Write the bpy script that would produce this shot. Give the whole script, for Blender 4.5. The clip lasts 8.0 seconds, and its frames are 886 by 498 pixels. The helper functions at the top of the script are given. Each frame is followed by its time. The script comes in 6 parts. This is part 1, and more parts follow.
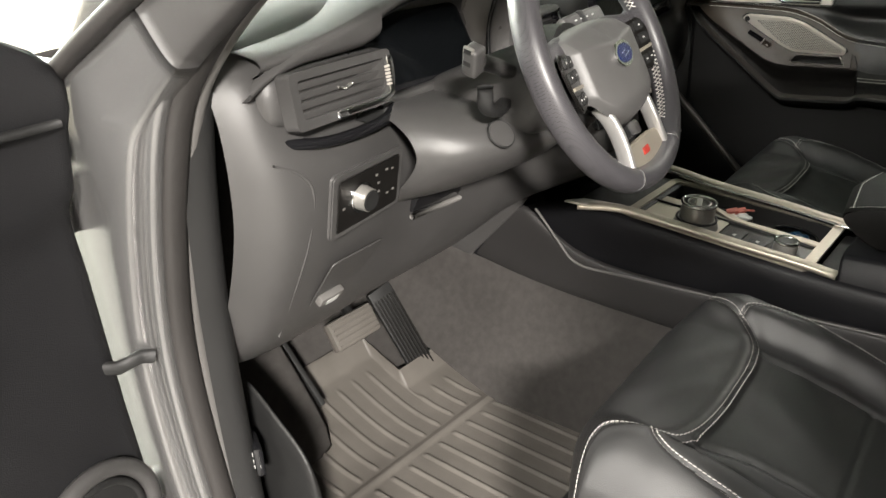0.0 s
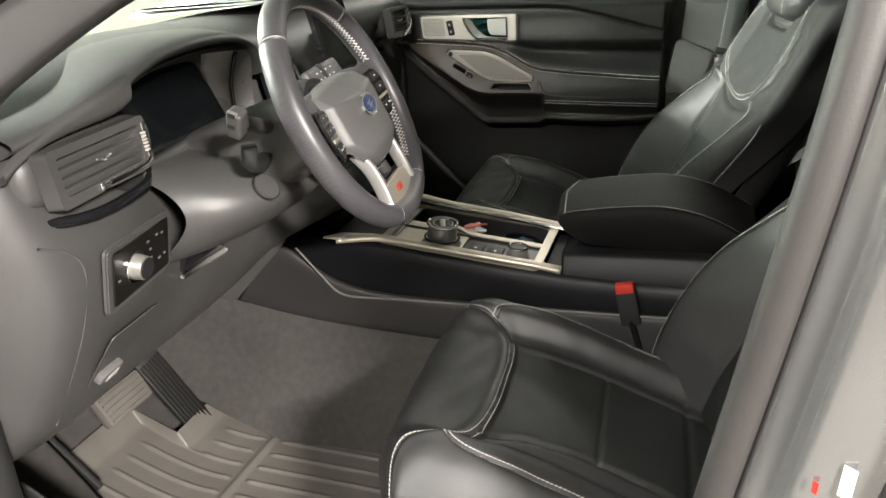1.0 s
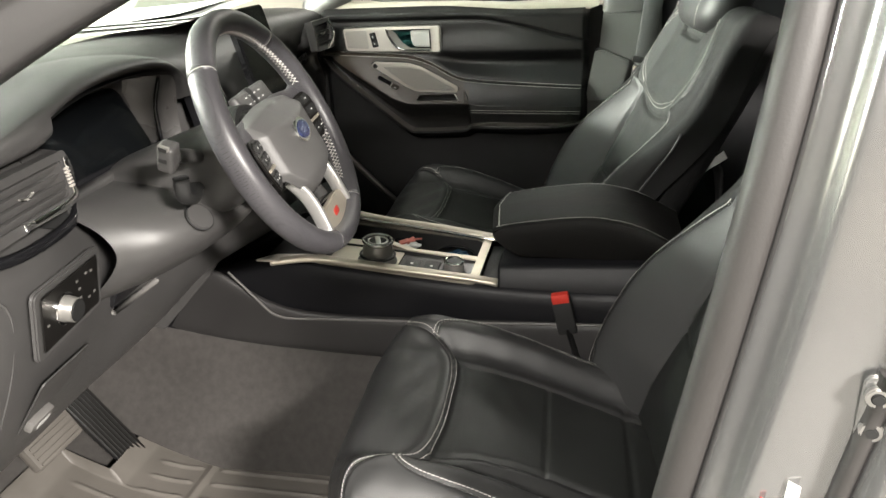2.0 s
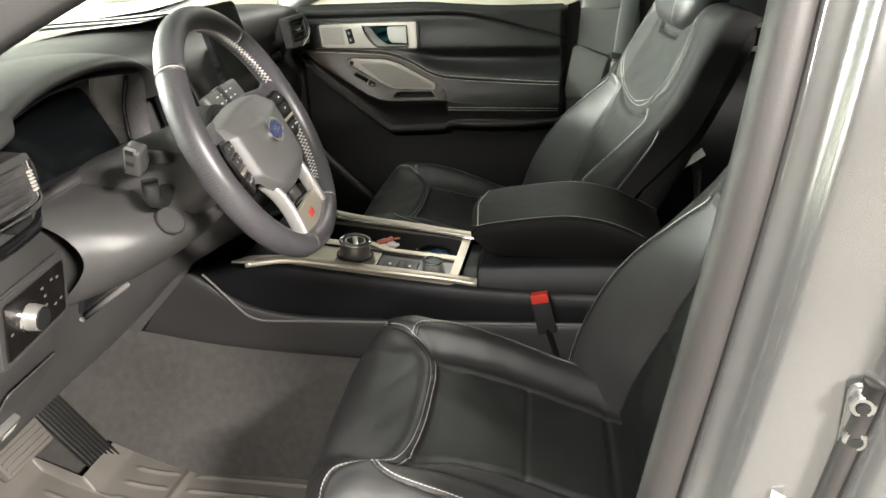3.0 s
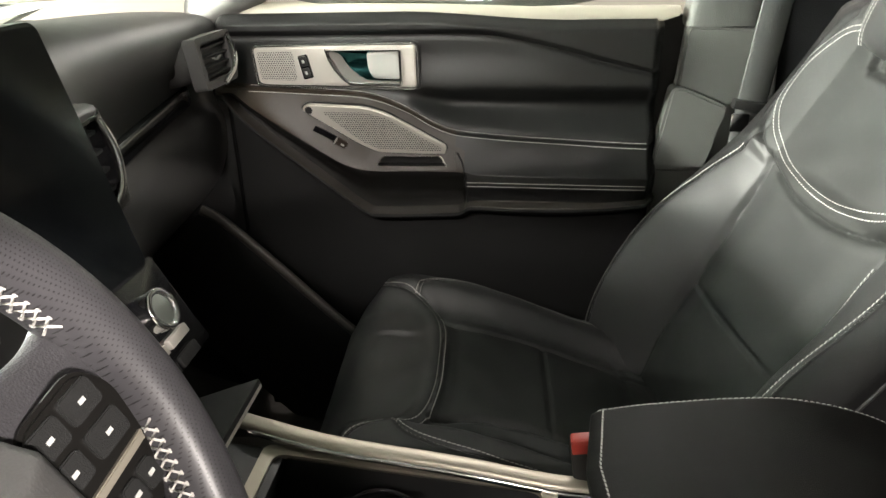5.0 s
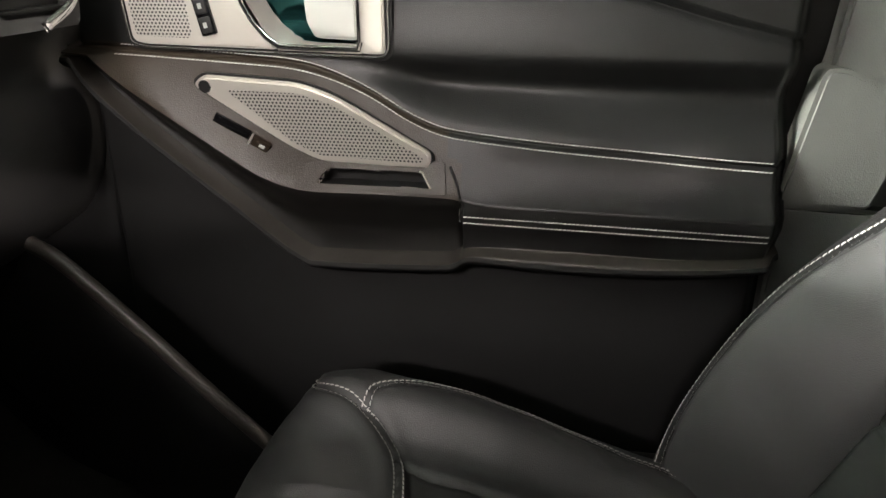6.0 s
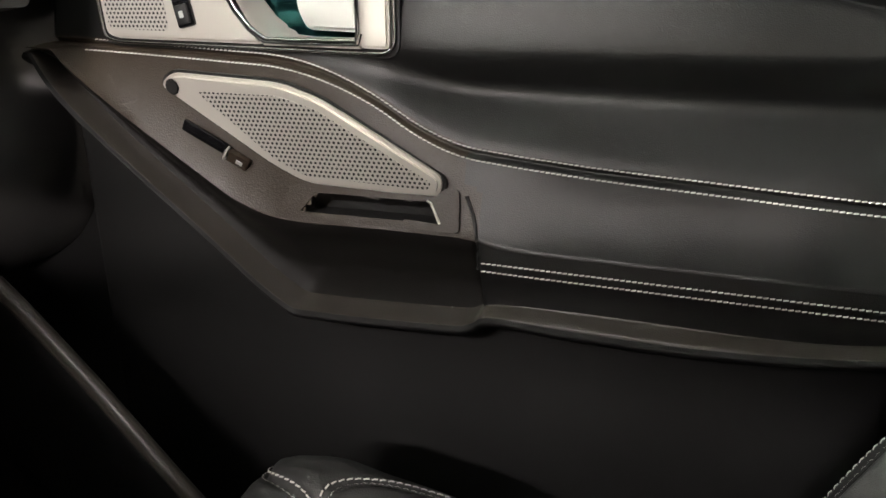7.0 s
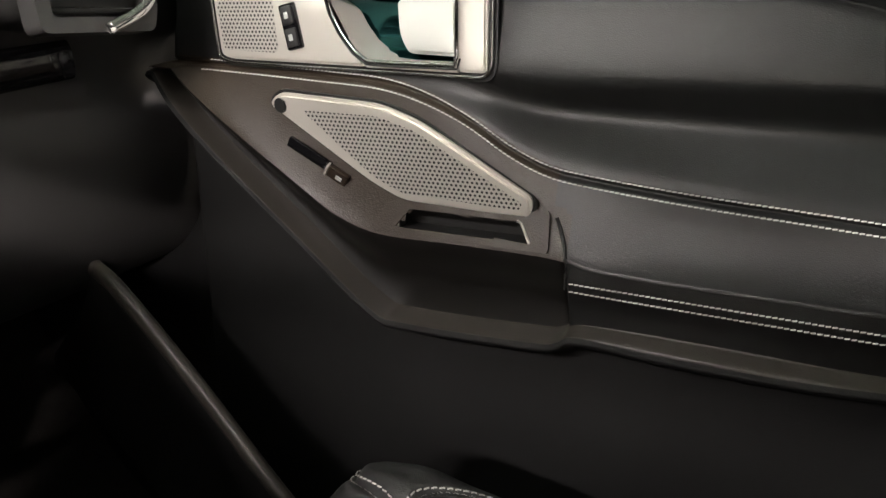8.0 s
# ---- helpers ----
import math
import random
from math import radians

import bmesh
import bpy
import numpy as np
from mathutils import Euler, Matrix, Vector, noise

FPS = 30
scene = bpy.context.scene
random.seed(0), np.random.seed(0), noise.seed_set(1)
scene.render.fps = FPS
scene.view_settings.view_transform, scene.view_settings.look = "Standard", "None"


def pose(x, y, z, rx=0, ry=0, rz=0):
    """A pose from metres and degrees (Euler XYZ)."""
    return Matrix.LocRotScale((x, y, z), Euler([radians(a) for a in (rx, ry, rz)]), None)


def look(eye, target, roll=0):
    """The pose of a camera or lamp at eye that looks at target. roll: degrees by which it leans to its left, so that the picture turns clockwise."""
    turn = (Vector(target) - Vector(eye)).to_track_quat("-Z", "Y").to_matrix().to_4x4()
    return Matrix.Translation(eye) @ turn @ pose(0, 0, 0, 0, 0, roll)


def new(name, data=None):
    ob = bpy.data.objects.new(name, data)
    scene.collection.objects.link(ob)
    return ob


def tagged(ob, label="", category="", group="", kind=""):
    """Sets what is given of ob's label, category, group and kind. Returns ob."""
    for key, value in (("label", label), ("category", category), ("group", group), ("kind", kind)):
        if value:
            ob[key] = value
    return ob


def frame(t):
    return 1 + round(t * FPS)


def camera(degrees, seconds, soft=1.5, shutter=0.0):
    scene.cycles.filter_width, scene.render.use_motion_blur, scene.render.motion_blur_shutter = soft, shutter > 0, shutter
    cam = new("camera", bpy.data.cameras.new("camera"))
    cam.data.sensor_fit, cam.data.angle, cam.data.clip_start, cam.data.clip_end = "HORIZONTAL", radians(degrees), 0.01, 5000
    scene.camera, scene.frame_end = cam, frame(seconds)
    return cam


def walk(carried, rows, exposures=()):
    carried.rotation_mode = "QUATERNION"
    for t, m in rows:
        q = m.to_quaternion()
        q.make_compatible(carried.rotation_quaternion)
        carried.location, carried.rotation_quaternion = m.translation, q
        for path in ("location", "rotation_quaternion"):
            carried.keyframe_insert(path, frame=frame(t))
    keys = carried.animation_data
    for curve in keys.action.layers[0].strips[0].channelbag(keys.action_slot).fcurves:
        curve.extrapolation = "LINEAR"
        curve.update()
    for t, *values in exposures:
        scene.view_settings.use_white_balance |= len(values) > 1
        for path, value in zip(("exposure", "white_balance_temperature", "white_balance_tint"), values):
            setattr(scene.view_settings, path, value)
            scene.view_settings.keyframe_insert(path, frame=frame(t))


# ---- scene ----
cam = camera(62.3, 8.0)
PATH = [
    (0, (-1.266, -0.428, 1.39), (0.092, 0.795, 0.579), -3.7),
    (0.5, (-1.331, -0.421, 1.406), (0.296, 0.437, 0.621), -3.5),
    (1, (-1.346, -0.409, 1.441), (0.388, 0.2, 0.651), -3.2),
    (1.5, (-1.344, -0.389, 1.469), (0.427, 0.094, 0.674), -3.2),
    (3, (-1.323, -0.388, 1.473), (0.468, -0.028, 0.659), -3.0),
    (3.5, (-1.145, -0.384, 1.462), (0.643, -0.035, 0.636), -3.0),
    (4, (-0.928, -0.314, 1.456), (0.859, 0.005, 0.617), -3.0),
    (4.5, (-0.724, -0.187, 1.448), (1.069, 0.085, 0.606), -2.8),
    (5, (-0.52, -0.122, 1.426), (1.285, 0.097, 0.592), -1.7),
    (5.2, (-0.408, -0.08, 1.42), (1.402, 0.111, 0.59), -1.0),
    (6.3, (0.096, -0.146, 1.216), (1.9, 0.248, 0.449), 0.5),
    (6.5, (0.149, -0.162, 1.199), (1.93, 0.334, 0.436), -0.2),
    (6.7, (0.147, -0.145, 1.185), (1.967, 0.379, 0.543), 0.3),
    (7, (0.163, -0.167, 1.194), (1.956, 0.442, 0.549), -0.3),
    (7.5, (0.153, -0.155, 1.195), (1.953, 0.468, 0.585), 0.2),
    (8, (0.145, -0.162, 1.204), (1.87, 0.642, 0.591), -0.1),
]
walk(cam, [(t, look(e, g, r)) for t, e, g, r in PATH], [(0.0, -0.04, 6500, 10), (3.0, 0.12, 6520, 10), (3.6, 0.22, 6540, 11), (4.5, 0.10, 6600, 12), (5.0, 0.22, 6600, 13), (6.4, 0.62, 6600, 18), (8.0, 0.62, 6600, 18)])

# ---- world and lamps ----
world = bpy.data.worlds.new("world")
scene.world = world
world.use_nodes = True
world.node_tree.nodes["Background"].inputs[0].default_value = (0.02, 0.02, 0.022, 1)
world.node_tree.nodes["Background"].inputs[1].default_value = 0.3

LAMPS = [  # x, y, z, turn, length, width, watts, colour
    (-3.6, -3.2, 2.95, 90, 0.9, 0.35, 2150, (1.0, 0.945, 0.875)),
    # Unseen lamp, placed to brighten the driver's bolster.
    (-3.2, 0.0, 2.95, 90, 1.4, 0.2, 270, (1.0, 0.955, 0.89)),
    (-0.2, 4.9, 2.95, 0, 3.4, 0.8, 3450, (0.97, 1.0, 0.90)),
    # Added lamp with no known fixture; brightens the wall past the passenger window.
    (3.35, -0.4, 2.95, 90, 1.3, 0.09, 60, (1.0, 0.955, 0.89)),
]


# ---- materials ----
def nodes_of(name):
    m = bpy.data.materials.new(name)
    m.use_nodes = True
    t = m.node_tree
    return m, t, t.nodes["Principled BSDF"]


def surface(name, color, rough, metal=0.0, grain=0.0, scale=300.0, var=0.15, var_scale=9.0, rvar=0.1, spec=0.5, coat=0.0, kind="noise", stretch=(1, 1, 1)):
    """Base colour with wide blotches, roughness variation and fine relief."""
    m, t, b = nodes_of(name)
    n, l = t.nodes, t.links
    co = n.new("ShaderNodeTexCoord")
    mp = n.new("ShaderNodeMapping")
    mp.inputs["Scale"].default_value = stretch
    l.new(co.outputs["Object"], mp.inputs["Vector"])
    wide = n.new("ShaderNodeTexNoise")
    wide.inputs["Scale"].default_value = var_scale
    wide.inputs["Detail"].default_value = 5
    l.new(mp.outputs[0], wide.inputs["Vector"])
    mix = n.new("ShaderNodeMix")
    mix.data_type = "RGBA"
    c = color
    mix.inputs[6].default_value = (c[0] * (1 - var), c[1] * (1 - var), c[2] * (1 - var), 1)
    mix.inputs[7].default_value = (min(1, c[0] * (1 + var)), min(1, c[1] * (1 + var)), min(1, c[2] * (1 + var)), 1)
    l.new(wide.outputs["Fac"], mix.inputs[0])
    l.new(mix.outputs[2], b.inputs["Base Color"])
    rr = n.new("ShaderNodeMapRange")
    rr.inputs["To Min"].default_value = max(0.02, rough - rvar)
    rr.inputs["To Max"].default_value = min(1, rough + rvar)
    l.new(wide.outputs["Fac"], rr.inputs["Value"])
    l.new(rr.outputs[0], b.inputs["Roughness"])
    b.inputs["Metallic"].default_value = metal
    b.inputs["Specular IOR Level"].default_value = spec
    b.inputs["Coat Weight"].default_value = coat
    b.inputs["Coat Roughness"].default_value = 0.05
    if grain:
        if kind == "cells":
            g = n.new("ShaderNodeTexVoronoi")
            g.inputs["Scale"].default_value = scale
            out = g.outputs["Distance"]
        else:
            g = n.new("ShaderNodeTexNoise")
            g.inputs["Scale"].default_value = scale
            g.inputs["Detail"].default_value = 3
            out = g.outputs["Fac"]
        l.new(mp.outputs[0], g.inputs["Vector"])
        bp = n.new("ShaderNodeBump")
        bp.inputs["Strength"].default_value = grain
        bp.inputs["Distance"].default_value = 0.001
        l.new(out, bp.inputs["Height"])
        l.new(bp.outputs[0], b.inputs["Normal"])
    return m


def perforated(name, color, rough, metal, pitch, hole, axes=(1, 2)):
    """Sheet with rows of small round holes, staggered."""
    m, t, b = nodes_of(name)
    n, l = t.nodes, t.links
    co = n.new("ShaderNodeTexCoord")
    sp = n.new("ShaderNodeSeparateXYZ")
    l.new(co.outputs["Object"], sp.inputs[0])

    def op(kind, a, c=None):
        q = n.new("ShaderNodeMath")
        q.operation = kind
        for k, v in enumerate((a, c)):
            if v is None:
                continue
            if isinstance(v, (int, float)):
                q.inputs[k].default_value = v
            else:
                l.new(v, q.inputs[k])
        return q.outputs[0]

    row = op("DIVIDE", sp.outputs[axes[1]], pitch * 0.866)
    rowi = op("FLOOR", row)
    off = op("MULTIPLY", op("MODULO", op("ADD", rowi, 1000.0), 2.0), 0.5)
    col = op("ADD", op("DIVIDE", sp.outputs[axes[0]], pitch), off)
    fx = op("SUBTRACT", op("FRACT", op("ADD", col, 1000.0)), 0.5)
    fy = op("MULTIPLY", op("SUBTRACT", op("FRACT", op("ADD", row, 1000.0)), 0.5), 0.866)
    d = op("SQRT", op("ADD", op("MULTIPLY", fx, fx), op("MULTIPLY", fy, fy)))
    inside = op("LESS_THAN", d, hole)
    mix = n.new("ShaderNodeMix")
    mix.data_type = "RGBA"
    mix.inputs[6].default_value = (*color, 1)
    mix.inputs[7].default_value = (0.012, 0.012, 0.012, 1)
    l.new(inside, mix.inputs[0])
    l.new(mix.outputs[2], b.inputs["Base Color"])
    mt = n.new("ShaderNodeMapRange")
    mt.inputs["To Min"].default_value = metal
    mt.inputs["To Max"].default_value = 0
    l.new(inside, mt.inputs["Value"])
    l.new(mt.outputs[0], b.inputs["Metallic"])
    b.inputs["Roughness"].default_value = rough
    bp = n.new("ShaderNodeBump")
    bp.invert = True
    bp.inputs["Strength"].default_value = 0.6
    bp.inputs["Distance"].default_value = 0.0008
    l.new(inside, bp.inputs["Height"])
    l.new(bp.outputs[0], b.inputs["Normal"])
    return m


def glow(name, color, strength):
    m, t, b = nodes_of(name)
    b.inputs["Base Color"].default_value = (0.8, 0.8, 0.8, 1)
    b.inputs["Emission Color"].default_value = (*color, 1)
    b.inputs["Emission Strength"].default_value = strength
    return m


def clear_glass(name, color):
    m, t, b = nodes_of(name)
    b.inputs["Base Color"].default_value = (*color, 1)
    b.inputs["Roughness"].default_value = 0.0
    b.inputs["IOR"].default_value = 1.45
    b.inputs["Transmission Weight"].default_value = 1.0
    return m


LEATHER = surface("black_leather", (0.030, 0.030, 0.030), 0.45, grain=0.22, scale=900, kind="cells", var=0.14, rvar=0.07, spec=0.5)
# Darker than LEATHER: the shadow on the seat flanks is in this colour.
SHADED_FLANK = surface("shaded_flank_black", (0.011, 0.011, 0.011), 0.6, grain=0.28, scale=1000, kind="cells", var=0.16, rvar=0.06, spec=0.2)
LEATHER_PERF = surface("black_insert_leather", (0.018, 0.019, 0.018), 0.52, grain=0.3, scale=1100, kind="cells", var=0.14, rvar=0.05, spec=0.42)
WHEEL_LEATHER = surface("wheel_leather", (0.046, 0.044, 0.048), 0.34, grain=0.3, scale=800, kind="cells", var=0.15, rvar=0.06, spec=0.6)
SOFT = surface("soft_black_plastic", (0.047, 0.0455, 0.045), 0.42, grain=0.16, scale=1500, kind="cells", var=0.16, spec=0.5)
HARD = surface("hard_black_plastic", (0.014, 0.014, 0.014), 0.5, grain=0.2, scale=1300, kind="cells", var=0.15, spec=0.35)
GRAY_PLASTIC = surface("dark_gray_plastic", (0.105, 0.101, 0.097), 0.5, grain=0.15, scale=1400, kind="cells", var=0.12, spec=0.45)
GLOSS = surface("gloss_black", (0.008, 0.008, 0.009), 0.12, var=0.1, rvar=0.04, spec=0.6)
SCREEN = surface("dark_screen", (0.003, 0.0035, 0.004), 0.10, var=0.1, rvar=0.03, spec=0.2)
SILVER = surface("satin_silver_trim", (0.66, 0.62, 0.57), 0.34, metal=0.5, var=0.06, rvar=0.05, grain=0.05, scale=900)
CHROME = surface("chrome", (0.78, 0.78, 0.78), 0.10, metal=1.0, var=0.04, rvar=0.04)
PAINT = surface("silver_body_paint", (0.27, 0.268, 0.266), 0.22, metal=0.75, var=0.03, var_scale=2.0, rvar=0.0, coat=0.0)
CARPET = surface("black_carpet", (0.045, 0.042, 0.040), 0.95, grain=1.0, scale=900, var=0.35, var_scale=60, spec=0.1)
MAT = surface("rubber_mat", (0.095, 0.087, 0.078), 0.5, grain=0.3, scale=500, var=0.3, var_scale=14, spec=0.4)
RUBBER = surface("black_rubber_seal", (0.024, 0.022, 0.021), 0.55, grain=0.2, scale=400, var=0.15)
THREAD = surface("pale_thread", (0.52, 0.50, 0.475), 0.7, var=0.12, grain=0.4, scale=1500)
RED = surface("red_plastic", (0.40, 0.03, 0.02), 0.4, var=0.1)
BLUE = surface("blue_enamel", (0.008, 0.014, 0.075), 0.2, var=0.2, coat=0.5)
PAPER = surface("white_paper", (0.68, 0.68, 0.66), 0.8, var=0.04, grain=0.1, scale=200)
LEGEND = surface("pale_legend", (0.42, 0.42, 0.41), 0.6, var=0.05)
WEBBING = surface("gray_webbing", (0.105, 0.108, 0.105), 0.75, grain=0.6, scale=900, var=0.1, stretch=(1, 1, 0.3))
WALL = surface("cream_wall_paint", (0.17, 0.155, 0.13), 0.7, var=0.06, var_scale=1.5, grain=0.2, scale=60)
CEIL = surface("white_ceiling_paint", (0.15, 0.15, 0.145), 0.8, var=0.05, var_scale=1.5, grain=0.2, scale=60)
CONCRETE = surface("garage_concrete", (0.09, 0.087, 0.08), 0.55, var=0.25, var_scale=3, grain=0.4, scale=80)
GRILLE = perforated("perforated_silver", (0.62, 0.585, 0.54), 0.36, 0.55, 0.0042, 0.27)
# Teal base paints in the reflection seen in the polished handle cup.
CUP_REFLECTION = surface("teal_reflection_chrome", (0.02, 0.09, 0.09), 0.15, metal=0.9, var=0.2)
SATIN_LEVER = surface("satin_lever", (0.42, 0.42, 0.40), 0.38, metal=0.4, var=0.12, rvar=0.06)
GLASS = clear_glass("window_glass", (0.80, 0.92, 0.86))
LAMP_FACE = glow("lamp_diffuser", (1.0, 0.95, 0.88), 6.0)


# ---- mesh helpers ----
def mesh_from(name, verts, faces, mat, smooth=True):
    me = bpy.data.meshes.new(name)
    me.from_pydata([tuple(map(float, v)) for v in verts], [], [tuple(map(int, f)) for f in faces])
    me.materials.append(mat)
    if smooth:
        me.polygons.foreach_set("use_smooth", [True] * len(me.polygons))
    me.update()
    return me


def attach(name, me, parent=None, label=""):
    ob = new(name, me)
    if parent is not None:
        ob.parent = parent
    if label:
        tagged(ob, label)
    return ob


def thing(name, label, category, at=(0, 0, 0), group="", kind=""):
    e = new(name, None)
    e.location = at
    e.empty_display_size = 0.05
    return tagged(e, label, category, group, kind)


def from_bm(name, bm, mat, parent=None, label="", smooth=True):
    bmesh.ops.recalc_face_normals(bm, faces=bm.faces)
    me = bpy.data.meshes.new(name)
    bm.to_mesh(me)
    bm.free()
    me.materials.append(mat)
    if smooth:
        me.polygons.foreach_set("use_smooth", [True] * len(me.polygons))
        me.set_sharp_from_angle(angle=radians(42))
    return attach(name, me, parent, label)


def box_bm(sx, sy, sz, m=None, bevel=0.0, seg=2):
    bm = bmesh.new()
    bmesh.ops.create_cube(bm, size=1, matrix=Matrix.Diagonal((sx, sy, sz, 1)))
    if bevel:
        bmesh.ops.bevel(bm, geom=bm.edges[:], offset=bevel, segments=seg, affect="EDGES", profile=0.6)
    if m is not None:
        bm.transform(m)
    return bm


def box(name, size, m, mat, parent=None, label="", bevel=0.003, seg=2):
    return from_bm(name, box_bm(*size, m, min(bevel, min(size) * 0.45), seg), mat, parent, label)


def disc(name, rad, depth, m, mat, parent=None, label="", bevel=0.001, seg=40, taper=1.0):
    """A short cylinder along local z."""
    bm = bmesh.new()
    bmesh.ops.create_cone(bm, cap_ends=True, segments=seg, radius1=rad, radius2=rad * taper, depth=depth)
    rim = [e for e in bm.edges if abs(e.verts[0].co.z - e.verts[1].co.z) < 1e-6]
    if bevel:
        bmesh.ops.bevel(bm, geom=rim, offset=bevel, segments=2, affect="EDGES")
    bm.transform(m)
    return from_bm(name, bm, mat, parent, label)


def ring(name, major, minor, m, mat, parent=None, label="", a=48, b=10, squash=1.0):
    """A torus round local z."""
    v, f = [], []
    for i in range(a):
        t = 2 * math.pi * i / a
        for j in range(b):
            p = 2 * math.pi * j / b
            r = major + minor * math.cos(p)
            v.append(m @ Vector((r * math.cos(t), r * math.sin(t), minor * squash * math.sin(p))))
            f.append((i * b + j, (i + 1) % a * b + j, (i + 1) % a * b + (j + 1) % b, i * b + (j + 1) % b))
    return attach(name, mesh_from(name, v, f, mat), parent, label)


def spline(points, n=24, closed=False):
    """Catmull-Rom through the points, n steps a span."""
    p = np.array(points, float)
    k = len(p)
    out = []
    for i in range(k if closed else k - 1):
        if closed:
            a, b, c, d = p[i - 1], p[i], p[(i + 1) % k], p[(i + 2) % k]
        else:
            b, c = p[i], p[i + 1]
            a = p[i - 1] if i else 2 * b - c
            d = p[i + 2] if i + 2 < k else 2 * c - b
        for t in np.linspace(0, 1, n, endpoint=False):
            out.append(0.5 * (2 * b + (c - a) * t + (2 * a - 5 * b + 4 * c - d) * t**2 + (3 * b - a - 3 * c + d) * t**3))
    if not closed:
        out.append(p[-1])
    return np.array(out)


def sweep(path, section, closed=False, up=(0, 0, 1), twist=None):
    """Vertices and faces of a closed section (side, up) carried along a path."""
    path = np.asarray(path, float)
    n, k = len(path), len(section)
    v, f = [], []
    for i in range(n):
        if closed:
            d = path[(i + 1) % n] - path[i - 1]
        else:
            d = path[min(i + 1, n - 1)] - path[max(i - 1, 0)]
        d = Vector(d).normalized()
        side = d.cross(Vector(up))
        side = side.normalized() if side.length > 1e-5 else Vector((1, 0, 0))
        top = side.cross(d)
        for a, b in section:
            v.append(Vector(path[i]) + side * a + top * b)
    for i in range(n if closed else n - 1):
        for j in range(k):
            f.append((i * k + j, (i + 1) % n * k + j, (i + 1) % n * k + (j + 1) % k, i * k + (j + 1) % k))
    if not closed:
        f.append(tuple(range(k))[::-1])
        f.append(tuple((n - 1) * k + j for j in range(k)))
    return v, f


def round_section(a, b, n=12, power=2.0):
    return [(a * math.copysign(abs(math.cos(t)) ** (2 / power), math.cos(t)), b * math.copysign(abs(math.sin(t)) ** (2 / power), math.sin(t))) for t in [2 * math.pi * i / n for i in range(n)]]


def bar(name, path, a, b, mat, parent=None, label="", up=(0, 0, 1), closed=False, n=12, power=3.0):
    v, f = sweep(path, round_section(a, b, n, power), closed, up)
    return attach(name, mesh_from(name, v, f, mat), parent, label)


def loft(name, sections, mat, parent=None, label="", sub=2, solid=0.0, cap=False):
    """A skin over rows of points, smoothed."""
    n, k = len(sections), len(sections[0])
    v = [p for row in sections for p in row]
    f = [(i * k + j, (i + 1) * k + j, (i + 1) * k + j + 1, i * k + j + 1) for i in range(n - 1) for j in range(k - 1)]
    me = mesh_from(name, v, f, mat)
    ob = attach(name, me, parent, label)
    if solid:
        s = ob.modifiers.new("solid", "SOLIDIFY")
        s.thickness, s.offset = solid, 0
    if sub:
        q = ob.modifiers.new("smooth", "SUBSURF")
        q.levels = q.render_levels = sub
    return ob


def plate(name, outline, thick, m, mat, parent=None, label="", bevel=0.002, seg=2):
    """A flat plate from an outline in local x, y, its face towards +z."""
    bm = bmesh.new()
    vs = [bm.verts.new((x, y, 0)) for x, y in outline]
    face = bm.faces.new(vs)
    if face.normal.z < 0 or face.calc_area() < 0:
        face.normal_flip()
    r = bmesh.ops.extrude_face_region(bm, geom=[face])
    top = [g for g in r["geom"] if isinstance(g, bmesh.types.BMVert)]
    bmesh.ops.translate(bm, verts=top, vec=(0, 0, thick))
    bm.normal_update()
    if bevel:
        edges = [e for e in bm.edges if all(abs(v.co.z - thick) < 1e-6 for v in e.verts)]
        bmesh.ops.bevel(bm, geom=edges, offset=bevel, segments=seg, affect="EDGES")
    bm.transform(m)
    return from_bm(name, bm, mat, parent, label)


def rounded(points, r, n=5):
    """An outline with its corners rounded."""
    out = []
    p = [Vector((*q, 0)) for q in points]
    for i in range(len(p)):
        a, b, c = p[i - 1], p[i], p[(i + 1) % len(p)]
        d1, d2 = (a - b), (c - b)
        rr = min(r, d1.length * 0.45, d2.length * 0.45)
        s, e = b + d1.normalized() * rr, b + d2.normalized() * rr
        for k in range(n + 1):
            t = k / n
            q = s * (1 - t) ** 2 + b * 2 * t * (1 - t) + e * t * t
            out.append((q.x, q.y))
    return out


def frame_plate(name, outer, inner, thick, m, mat, parent=None, label=""):
    """A plate with a hole; both outlines have the same number of points."""
    k = len(outer)
    v = [(x, y, 0) for x, y in outer] + [(x, y, thick) for x, y in outer] + [(x, y, thick) for x, y in inner] + [(x, y, 0) for x, y in inner]
    f = []
    for i in range(k):
        j = (i + 1) % k
        for a in range(4):
            b = (a + 1) % 4
            f.append((a * k + i, a * k + j, b * k + j, b * k + i))
    bm = bmesh.new()
    vs = [bm.verts.new(m @ Vector(q)) for q in v]
    for q in f:
        bm.faces.new([vs[i] for i in q])
    bmesh.ops.remove_doubles(bm, verts=bm.verts, dist=1e-6)
    return from_bm(name, bm, mat, parent, label)


